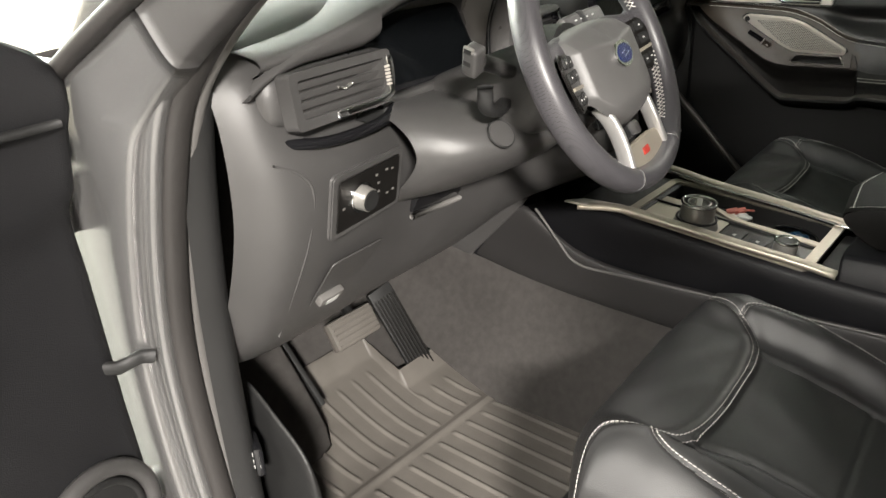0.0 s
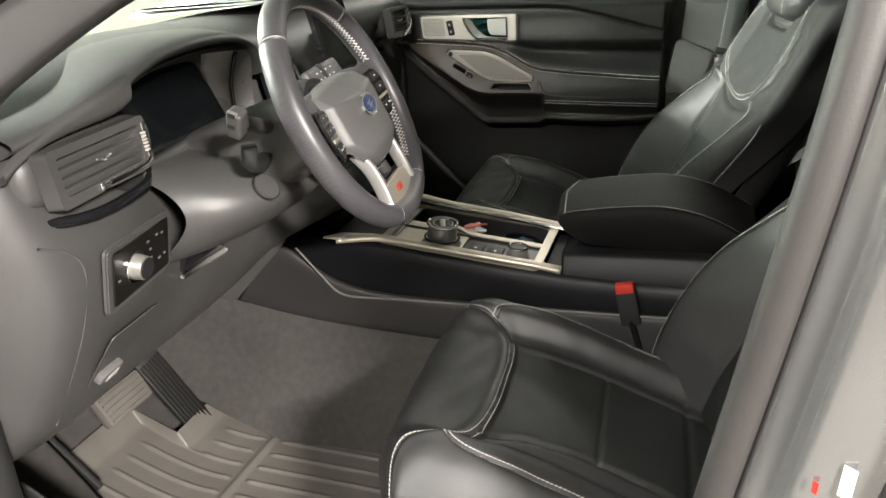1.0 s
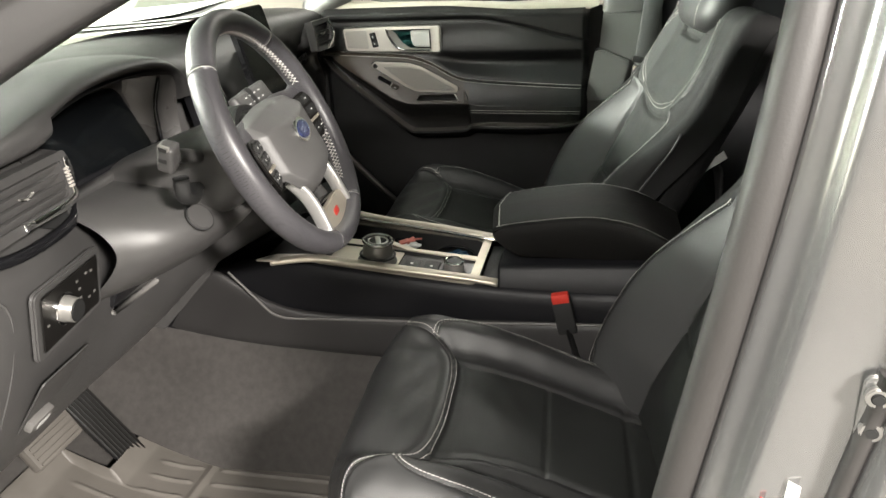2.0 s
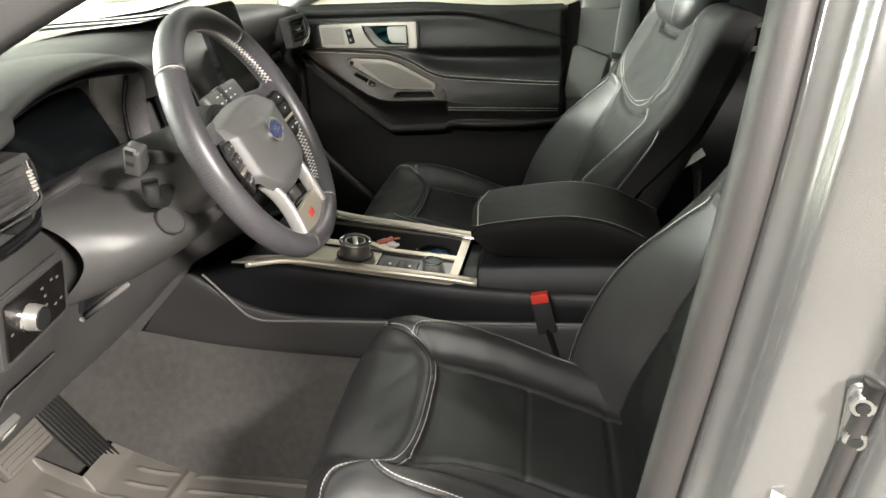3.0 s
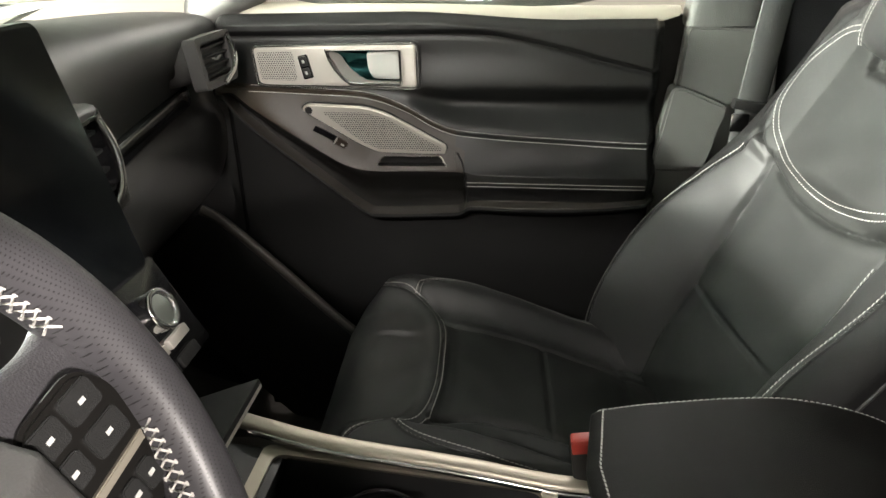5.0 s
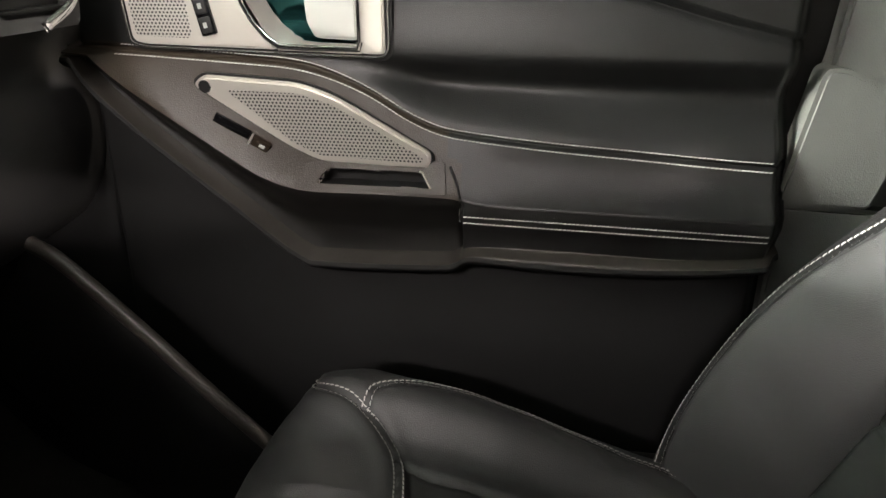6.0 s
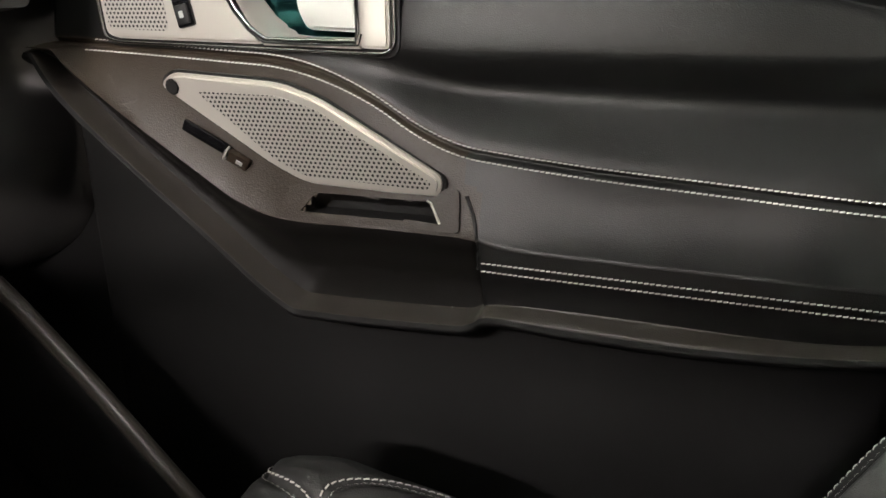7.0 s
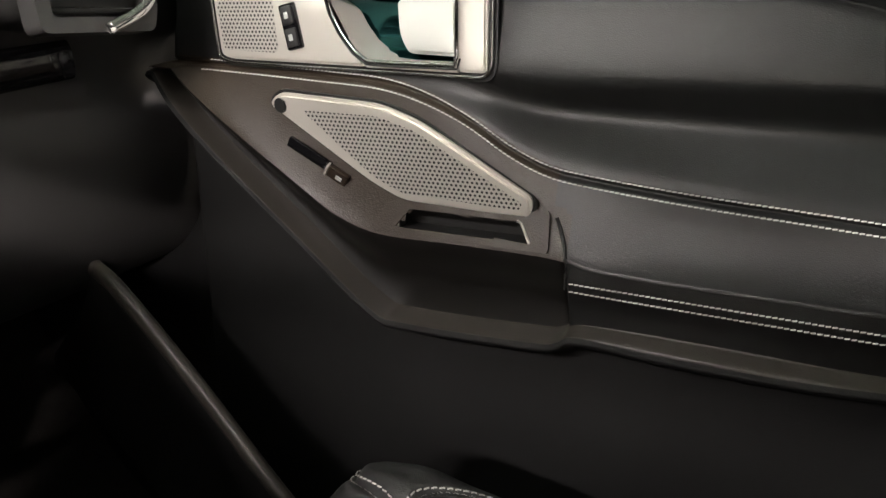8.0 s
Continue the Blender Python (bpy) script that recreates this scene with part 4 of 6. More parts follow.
def back_shape(u, s):
    """Sheet coordinates of the backrest to across, up the back, and out of it."""
    sgn, a = np.sign(u), np.abs(u)
    low = 1 - ease((s - 0.16) / 0.30)
    t = np.clip((a - 0.140) / 0.092, 0, 1)
    bol = (0.35 * t + 0.65 * np.sin(t * math.pi / 2)) * (1 - 0.30 * ease((a - 0.232) / 0.045))
    n = 0.090 * bol * (0.14 + 0.86 * low)
    n = n + 0.012 * ease((s - 0.375) / 0.03) * (1 - ease((a - 0.20) / 0.05))
    n = n - 0.02 * ease((0.10 - s) / 0.14)
    n = n + 0.010 * np.sin(np.clip((s - 0.02) / 0.36, 0, 1) * math.pi) * ease((0.14 - a) / 0.06)
    d = polyline_distance(u, s, PANEL)
    n = n - 0.0038 * np.exp(-((d / 0.0035) ** 2)) + 0.0012 * np.exp(-(((d - 0.012) / 0.008) ** 2))
    d = polyline_distance(a, s, BACK_SIDE)
    n = n - 0.0045 * np.exp(-((d / 0.0035) ** 2))
    d = polyline_distance(a, s, BACK_INSERT)
    n = n - 0.005 * np.exp(-((d / 0.004) ** 2))
    d = np.abs(s - 0.175) + 9 * (a > 0.142)
    n = n - 0.0035 * np.exp(-((d / 0.0035) ** 2))
    d = polyline_distance(a, s, [(0.0, 0.545), (0.075, 0.548), (0.095, 0.575), (0.098, 0.64)])
    n = n - 0.007 * np.exp(-((d / 0.006) ** 2)) - 0.004 * ((s > 0.55) & (a < 0.09))
    n = n + 0.0007 * np.sin(u * 53 + 2 * np.sin(s * 29)) * np.sin(s * 31 + 1.2)
    half = 0.262 - 0.030 * ease((s - 0.36) / 0.26)
    x, dx = wrap(a * (half / 0.262), half - 0.014, 0.022)
    up, dn = wrap(s, 0.60, 0.045)
    return sgn * x, up, n - np.maximum(dx, dn) - 0.25 * np.minimum(dx, dn)


def seat_part(name_of, shape, us, vs, region_fn, mats, parent, labels, place):
    gu, gv = np.meshgrid(us, vs, indexing="ij")
    x, y, z = shape(gu, gv)
    verts = place(x, y, z).reshape(-1, 3)
    cu, cv = (gu[:-1, :-1] + gu[1:, 1:]) / 2, (gv[:-1, :-1] + gv[1:, 1:]) / 2
    return region_split(name_of, verts, len(us), len(vs), region_fn(cu, cv), mats, parent, labels)


def seat_stitch(name, line, shape, place, parent, shift=0.0, mirror_line=False):
    line = np.asarray(line, float)
    tan = np.gradient(line, axis=0)
    tan /= np.linalg.norm(tan, axis=1)[:, None] + 1e-9
    line = line + shift * np.stack([-tan[:, 1], tan[:, 0]], -1)
    if mirror_line:
        line = line * np.array((-1, 1))
    h = 0.002

    def at(l):
        return place(*shape(l[:, 0], l[:, 1]))

    p = at(line)
    a, b = at(line + (h, 0)) - p, at(line + (0, h)) - p
    nrm = np.cross(a, b)
    nrm /= np.linalg.norm(nrm, axis=1)[:, None] + 1e-9
    if place(np.zeros(1), np.zeros(1), np.ones(1))[0][2] - place(np.zeros(1), np.zeros(1), np.zeros(1))[0][2] < 0.9:
        nrm = -nrm
    v, f = stitch_mesh(p + nrm * 0.0018, nrm, length=0.0044, gap=0.0016, width=0.00065)
    return attach(name, mesh_from(name, v, f, THREAD), parent, "pale contrast stitching")


def car_seat(name, label, at, floor, back=0.0, recline=28.0, twist=0.0):
    e = thing(name, label, "car seat", (at[0], at[1], floor), group="front seats")
    e.rotation_euler = (0, 0, radians(3))
    z0 = at[2] - floor
    place_c = lambda x, y, z: np.stack([x, y, z + z0], -1)
    crease = np.array((0.0, -0.325 + back, z0 - 0.105))
    lean = radians(recline)
    upv, outv = np.array((0, -math.sin(lean), math.cos(lean))), np.array((0, math.cos(lean), math.sin(lean)))
    ct, st = math.cos(radians(twist)), math.sin(radians(twist))
    across = np.array((ct, st, 0.0))
    upv, outv = (np.array((ct * q[0] - st * q[1], st * q[0] + ct * q[1], q[2])) for q in (upv, outv))
    place_b = lambda u, s, n: crease + u[..., None] * across + s[..., None] * upv + n[..., None] * outv

    def reg_c(u, v):
        fr = np.interp(u, FRONT_SEAM[:, 0], FRONT_SEAM[:, 1])
        ins = np.interp(-v, -INSERT_SEAM[:, 1], INSERT_SEAM[:, 0])
        sid = np.interp(-v, -SIDE_SEAM[:, 1], SIDE_SEAM[:, 0])
        r = np.where(np.abs(u) > ins, 2, 1)
        r = np.where(np.abs(u) > sid, 3, r)
        r = np.where((r == 2) & (u < 0), 4, r)
        r = np.where((r == 3) & (u < 0), 5, r)
        return np.where(v > fr, 0, r)

    cushion = seat_part(["cushion_front", "cushion_insert", "cushion_bolster", "cushion_side", "cushion_bolster", "cushion_side"], cushion_shape, np.linspace(-0.37, 0.37, 240), np.linspace(-0.42, 0.32, 240), reg_c,
              [LEATHER, LEATHER_PERF, LEATHER, LEATHER, LEATHER, LEATHER], e, {0: "rounded black leather seat front", 1: "smooth black leather seat insert"}, place_c)
    for sh in (-0.0042, 0.0042):
        seat_stitch("cushion_stitching", FRONT_SEAM, cushion_shape, place_c, e, sh)
    for mir in (False, True):
        for sh in (-0.0040, 0.0040):
            seat_stitch("bolster_stitching", SIDE_SEAM, cushion_shape, place_c, e, sh, mir)

    def reg_b(u, s):
        a = np.abs(u)
        inside = (s > np.interp(a, [0, 0.06, 0.125, 0.182, 0.215], [0.360, 0.364, 0.380, 0.408, 0.446])) & (a < np.interp(s, [0.408, 0.446, 0.492, 0.548, 0.61], [0.182, 0.215, 0.223, 0.214, 0.182]))
        ins = np.interp(s, BACK_INSERT[::-1, 1], BACK_INSERT[::-1, 0])
        sid = np.interp(s, BACK_SIDE[::-1, 1], BACK_SIDE[::-1, 0])
        r = np.where(a > ins, 2, 1)
        r = np.where(a > sid, 3, r)
        r = np.where((r == 2) & (u < 0), 4, r)
        r = np.where((r == 3) & (u < 0), 5, r)
        r = np.where(s > 0.40, np.where(u > 0, 3, 5), r)
        return np.where(inside, 0, r)

    seat_part(["back_panel", "back_insert", "back_bolster", "back_side", "back_bolster", "back_side"], back_shape, np.linspace(-0.335, 0.335, 270), np.linspace(-0.03, 0.69, 240), reg_b,
              [LEATHER_PERF, LEATHER_PERF, LEATHER, SHADED_FLANK, LEATHER, SHADED_FLANK], e, {0: "black leather shoulder panel", 1: "smooth black leather back insert"}, place_b)
    for sh in (-0.0042, 0.0042):
        seat_stitch("panel_stitching", PANEL_LINE, back_shape, place_b, e, sh)
    for mir in (False, True):
        for sh in (-0.0040, 0.0040):
            seat_stitch("back_stitching", BACK_SIDE[5:], back_shape, place_b, e, sh, mir)
            if mir:
                seat_stitch("insert_stitching", BACK_INSERT[6:], back_shape, place_b, e, sh, mir)
        sg = -1 if mir else 1
        cord = [place_b(*back_shape(np.array(sg * (q[0] + 0.062)), np.array(q[1]))) for q in BACK_SIDE[6:]]
        bar("piping", cord, 0.0024, 0.0024, LEATHER, e, "black leather piping", up=(1, 0, 0), n=8, power=2)
    # hard shell behind
    rows = []
    for s, hw in ((0.0, 0.250), (0.2, 0.252), (0.4, 0.246), (0.55, 0.226), (0.61, 0.20), (0.635, 0.15)):
        rows.append([place_b(np.array(x), np.array(s), np.array(n)) for x, n in ((hw + 0.004, -0.035), (hw, -0.095), (hw * 0.6, -0.128), (0, -0.135), (-hw * 0.6, -0.128), (-hw, -0.095), (-hw - 0.004, -0.035))])
    loft("back_shell", rows, HARD, e, "black plastic seat back shell", sub=1)
    # head restraint
    hv, hf = [], []
    nu, nv = 28, 18
    for i in range(nu):
        t = 2 * math.pi * i / nu
        for j in range(nv):
            p = math.pi * (j + 0.5) / nv - math.pi / 2
            cx = math.copysign(abs(math.cos(t)) ** 0.55, math.cos(t)) * abs(math.cos(p)) ** 0.5
            cn = math.copysign(abs(math.sin(t)) ** 0.7, math.sin(t)) * abs(math.cos(p)) ** 0.6
            cs = math.copysign(abs(math.sin(p)) ** 0.7, math.sin(p))
            hv.append(place_b(np.array(0.126 * cx * (1 - 0.12 * cs)), np.array(0.660 + 0.098 * cs), np.array(0.005 + 0.052 * cn)))
    hf = [(i * nv + j, (i + 1) % nu * nv + j, (i + 1) % nu * nv + j + 1, i * nv + j + 1) for i in range(nu) for j in range(nv - 1)]
    hf += [tuple(i * nv for i in range(nu))[::-1], tuple(i * nv + nv - 1 for i in range(nu))]
    hr = attach("head_restraint", mesh_from("head_restraint", hv, hf, LEATHER), e, "black leather head restraint")
    for sx in (-1, 1):
        for off in (-0.003, 0.003):
            line = [place_b(np.array(sx * (0.080 + off)), np.array(0.660 + 0.10 * math.sin(q)), np.array(0.005 + 0.0535 * abs(math.cos(q)) ** 0.45)) for q in np.linspace(-1.2, 1.2, 30)]
            v, f = stitch_mesh(line, [outv] * 30)
            attach("head_stitching", mesh_from("head_stitching", v, f, THREAD), hr)
    for sx in (-1, 1):
        bar("post", [place_b(np.array(sx * 0.06), np.array(s), np.array(-0.02)) for s in (0.54, 0.64)], 0.007, 0.007, CHROME, hr)
    # base, valances and rails
    box("cushion_pan", (0.46, 0.47, 0.07), pose(0, -0.12, z0 - 0.165), HARD, e, "black seat pan", bevel=0.02)
    for sx in (-1, 1):
        loft("valance", [[(sx * 0.262, y, z0 - 0.06 - 0.02 * k), (sx * 0.285, y, z0 - 0.09), (sx * 0.285, y, z0 - 0.17), (sx * 0.265, y, z0 - 0.20)] for k, y in enumerate((0.08, -0.1, -0.25, -0.42))], HARD, e, "black plastic seat valance", sub=1, solid=0.008)
        box("rail", (0.04, 0.52, max(0.05, z0 - 0.20)), pose(sx * 0.2, -0.15, (z0 - 0.20) / 2), HARD, e, "dark steel seat rail", bevel=0.006)
    return e


car_seat("driver_seat", "black leather driver seat with pale stitching", (-0.408, -0.115, 0.797), 0.455, -0.036, 26.5, 5.0)
car_seat("passenger_seat", "black leather front passenger seat with pale stitching", (0.362, 0.045, 0.843), 0.455, -0.050, 28.0, 6.0)


CHEEK = surface("cheek_plastic", (0.026, 0.024, 0.023), 0.27, var=0.1, rvar=0.06, spec=0.5)
SATIN_GRAY = surface("satin_gray_metal", (0.34, 0.33, 0.31), 0.32, metal=0.7, var=0.08)
# ---- dashboard ----
def dashboard():
    e = thing("dashboard", "black soft-touch dashboard with silver-edged air vents", "dashboard")
    sec = {
        -0.825: [(0.95, 1.19), (0.62, 1.255), (0.42, 1.27), (0.33, 1.262), (0.300, 1.23), (0.292, 1.17), (0.295, 1.11), (0.305, 1.05), (0.36, 0.93), (0.42, 0.83), (0.46, 0.81)],
        -0.79: [(0.95, 1.20), (0.60, 1.272), (0.40, 1.286), (0.305, 1.272), (0.268, 1.235), (0.258, 1.17), (0.252, 1.11), (0.258, 1.05), (0.31, 0.93), (0.385, 0.83), (0.44, 0.81)],
        -0.74: [(0.95, 1.21), (0.60, 1.285), (0.42, 1.297), (0.335, 1.285), (0.290, 1.252), (0.268, 1.18), (0.245, 1.125), (0.245, 1.05), (0.30, 0.93), (0.375, 0.83), (0.43, 0.81)],
        -0.60: [(0.95, 1.22), (0.60, 1.30), (0.42, 1.315), (0.345, 1.30), (0.310, 1.262), (0.290, 1.19), (0.262, 1.14), (0.255, 1.05), (0.300, 0.94), (0.37, 0.84), (0.43, 0.82)],
        -0.53: [(0.95, 1.225), (0.60, 1.305), (0.42, 1.32), (0.33, 1.308), (0.345, 1.275), (0.365, 1.195), (0.30, 1.16), (0.282, 1.06), (0.30, 0.96), (0.35, 0.86), (0.42, 0.83)],
        -0.40: [(0.95, 1.23), (0.60, 1.315), (0.42, 1.335), (0.32, 1.326), (0.345, 1.285), (0.37, 1.20), (0.31, 1.165), (0.29, 1.06), (0.295, 0.97), (0.345, 0.86), (0.42, 0.83)],
        -0.27: [(0.95, 1.23), (0.60, 1.315), (0.42, 1.33), (0.33, 1.312), (0.325, 1.275), (0.335, 1.20), (0.305, 1.15), (0.29, 1.06), (0.295, 0.97), (0.345, 0.87), (0.42, 0.84)],
        -0.17: [(0.95, 1.23), (0.60, 1.315), (0.42, 1.325), (0.345, 1.30), (0.315, 1.26), (0.305, 1.18), (0.285, 1.10), (0.265, 1.03), (0.29, 0.95), (0.35, 0.89), (0.42, 0.88)],
        0.0: [(0.95, 1.23), (0.60, 1.32), (0.42, 1.325), (0.345, 1.30), (0.30, 1.25), (0.285, 1.17), (0.255, 1.10), (0.215, 1.03), (0.20, 0.96), (0.23, 0.92), (0.33, 0.90)],
        0.15: [(0.95, 1.23), (0.60, 1.32), (0.42, 1.325), (0.355, 1.30), (0.325, 1.25), (0.31, 1.17), (0.285, 1.10), (0.25, 1.03), (0.25, 0.96), (0.30, 0.92), (0.37, 0.90)],
        0.24: [(0.95, 1.23), (0.60, 1.32), (0.44, 1.325), (0.385, 1.30), (0.375, 1.25), (0.40, 1.18), (0.405, 1.13), (0.375, 1.08), (0.385, 1.0), (0.43, 0.93), (0.50, 0.90)],
        0.45: [(0.95, 1.225), (0.60, 1.31), (0.45, 1.315), (0.385, 1.295), (0.380, 1.25), (0.425, 1.18), (0.445, 1.14), (0.41, 1.10), (0.42, 1.0), (0.47, 0.93), (0.54, 0.90)],
        0.70: [(0.95, 1.21), (0.60, 1.29), (0.46, 1.295), (0.405, 1.28), (0.395, 1.24), (0.435, 1.18), (0.455, 1.14), (0.425, 1.10), (0.435, 1.0), (0.48, 0.93), (0.55, 0.90)],
        0.83: [(0.95, 1.19), (0.60, 1.265), (0.48, 1.27), (0.435, 1.255), (0.43, 1.22), (0.46, 1.17), (0.48, 1.13), (0.45, 1.09), (0.46, 1.0), (0.50, 0.93), (0.56, 0.90)],
    }
    loft("dash_body", [[(x, y, z) for y, z in p] for x, p in sec.items()], SOFT, e, "grained black dashboard skin", sub=3)
    # instrument hood
    rows = []
    for x, dz in ((-0.78, -0.048), (-0.70, -0.040), (-0.63, -0.030), (-0.585, -0.012), (-0.52, 0.008), (-0.43, 0.014), (-0.35, 0.010), (-0.29, -0.006), (-0.255, -0.05)):
        rows.append([(x, 0.46, 1.305 + dz), (x, 0.36, 1.32 + dz), (x, 0.275, 1.316 + dz), (x, 0.258, 1.305 + dz), (x, 0.268, 1.292 + dz), (x, 0.36, 1.275 + dz)])
    loft("instrument_hood", rows, SOFT, e, "black hood over the instruments", sub=2)
    brow = [(-0.800, 1.232, 1.222), (-0.770, 1.246, 1.240), (-0.721, 1.264, 1.250), (-0.652, 1.279, 1.252), (-0.610, 1.290, 1.254), (-0.590, 1.296, 1.262)]
    loft("brow_face", [[(x, 0.266, z + 0.006), (x, 0.258, z), (x, 0.259, z * 0.55 + low * 0.45), (x, 0.262, low), (x, 0.300, low - 0.006)] for x, z, low in brow], SOFT, e, "sloping black face between hood and vent", sub=2)
    cl = new("instrument_cluster", None)
    cl.parent = e
    m = pose(-0.475, 0.322, 1.226, 68)
    plate("cluster_bezel", rounded([(-0.135, -0.052), (0.132, -0.052), (0.122, 0.055), (-0.130, 0.055)], 0.02), 0.008, m, GLOSS, cl, "gloss black cluster frame")
    plate("display", rounded([(-0.128, -0.045), (0.125, -0.045), (0.116, 0.05), (-0.123, 0.05)], 0.012), 0.002, m @ pose(0, 0, 0.0082), SCREEN, cl, "dark switched-off display", bevel=0.0005)
    bar("cluster_slit", spline([(-0.318, 0.283, 1.285), (-0.320, 0.297, 1.24), (-0.324, 0.296, 1.20), (-0.335, 0.287, 1.175)], 6), 0.003, 0.003, GLOSS, cl, "black slit beside the display")
    bar("cluster_sill", [(-0.585, 0.288, 1.168), (-0.46, 0.292, 1.172), (-0.33, 0.292, 1.178)], 0.012, 0.010, SOFT, cl, "black sill under the display", power=3)
    loft("cluster_cheek", [[(-0.292, 0.262, 1.290), (-0.294, 0.282, 1.23), (-0.300, 0.268, 1.160)], [(-0.318, 0.298, 1.296), (-0.318, 0.312, 1.23), (-0.322, 0.300, 1.164)], [(-0.345, 0.350, 1.292), (-0.345, 0.352, 1.23), (-0.350, 0.340, 1.168)]], CHEEK, cl, "smooth grey cheek beside the display", sub=2)
    loft("cluster_cheek", [[(-0.600, 0.350, 1.282), (-0.602, 0.352, 1.225), (-0.602, 0.338, 1.165)], [(-0.618, 0.300, 1.284), (-0.620, 0.308, 1.225), (-0.622, 0.298, 1.162)], [(-0.640, 0.266, 1.280), (-0.640, 0.276, 1.225), (-0.640, 0.262, 1.160)]], CHEEK, cl, "smooth grey cheek beside the display", sub=2)
    loft("cluster_ledge", [[(x, 0.262, 1.160 + d), (x, 0.285, 1.176 + d), (x, 0.318, 1.182 + d), (x, 0.345, 1.180 + d)] for x, d in ((-0.64, -0.004), (-0.55, 0.0), (-0.45, 0.002), (-0.36, 0.004), (-0.295, 0.004))], HARD, cl, "black ledge under the display", sub=1)
    loft("hood_lining", [[(x, 0.262, 1.296 + d), (x, 0.30, 1.290 + d), (x, 0.352, 1.280 + d)] for x, d in ((-0.64, -0.026), (-0.585, -0.010), (-0.52, 0.006), (-0.43, 0.010), (-0.35, 0.006), (-0.292, -0.008))], HARD, cl, "black lining of the instrument hood", sub=1)
    # defroster grille at the pillar foot
    d = new("defroster", None)
    d.parent = e
    for k in range(7):
        box("slat", (0.006, 0.055, 0.006), pose(-0.77 + 0.012 * k, 0.52 + 0.006 * k, 1.282 + 0.0006 * k, 0, 0, -22), HARD, d, bevel=0.001)
    return e


DASH = dashboard()


def air_vent(at, turn, w, h, hand):
    """Outlet with louvres, tab and a bright L-shaped edge; hand: which side carries the wide edge."""
    e = new("air_vent", None)
    e.parent = DASH
    e.location, e.rotation_euler = at, [radians(a) for a in turn]
    m = pose(0, 0, 0, 90)
    o = rounded([(-w / 2 - 0.012, -h / 2 - 0.012), (w / 2 + 0.004, -h / 2 - 0.012), (w / 2 + 0.012, -h / 2 + 0.012), (w / 2 + 0.012, h / 2 + 0.010), (-w / 2 - 0.012, h / 2 + 0.010)], 0.008, 4)
    i = rounded([(-w / 2, -h / 2), (w / 2 - 0.012, -h / 2), (w / 2 - 0.002, -h / 2 + 0.012), (w / 2 - 0.002, h / 2), (-w / 2, h / 2)], 0.005, 4)
    frame_plate("vent_frame", o, i, 0.022, m, SOFT if abs(at[0]) > 0.3 else GLOSS, e, "dark vent frame")
    box("vent_back", (w + 0.01, 0.012, h + 0.01), pose(0, -0.004, 0), SOFT, e)
    tall = h > 0.05
    for k in range(4):
        z = -h / 2 + h * (k + 0.5) / 4
        box("louvre", (w - 0.004, 0.014, 0.004 if tall else h / 4 - 0.0022), pose(0, -0.0115, z, 14), HARD if tall else SOFT, e, bevel=0.0012)
    for sx in (-1, 1):
        bar("tab", [(0, -0.020, -0.001), (sx * 0.012, -0.020, 0.0025)], 0.0022, 0.0014, SATIN_GRAY, e, "silver wing of the vent tab")
    if tall and at[0] < 0.3:
        loft("vent_hood", [[(x, 0.05, h / 2 + 0.020), (x, -0.010, h / 2 + 0.019), (x, -0.026, h / 2 + 0.012), (x, -0.024, h / 2 + 0.004)] for x in (-w / 2 - 0.012, 0, w / 2 + 0.004)], SOFT, e, "black hood over the vent", sub=1)
    if tall:
        line = spline([(w / 2 - 0.045, -0.024, -h / 2 - 0.010), (w / 2 - 0.012, -0.026, -h / 2 + 0.004), (w / 2 + 0.004, -0.026, -h / 6), (w / 2 + 0.006, -0.026, h / 6), (w / 2 - 0.002, -0.024, h / 2 + 0.004)], 6)
    else:
        line = spline([(-w * 0.15, -0.024, -h / 2 - 0.006), (w / 2 - 0.010, -0.024, -h / 2 - 0.006), (w / 2 + 0.003, -0.024, -h / 2 + 0.012), (w / 2 + 0.005, -0.024, h / 2 + 0.002)], 6)
    bar("chrome_edge", line, 0.005, 0.0022, CHROME, e, "bright edge of the vent", up=(0, -1, 0))
    for k in range(0 if tall else 6):
        box("thumb_ridge", (0.008, 0.004, 0.003), pose(w / 2 - 0.003, -0.026, -h / 4 + k * h / 10), SILVER, e, bevel=0.001)
    if hand < 0:
        e.scale = (-1, 1, 1)
    return e


air_vent((-0.676, 0.266, 1.214), (-6, 0, 7), 0.160, 0.044, 1)
air_vent((0.062, 0.283, 1.222), (-10, 0, 8), 0.086, 0.072, 1)
air_vent((-0.175, 0.30, 1.19), (-10, 0, 10), 0.095, 0.085, 1)
air_vent((0.600, 0.380, 1.226), (-8, 0, -4), 0.090, 0.056, 1)


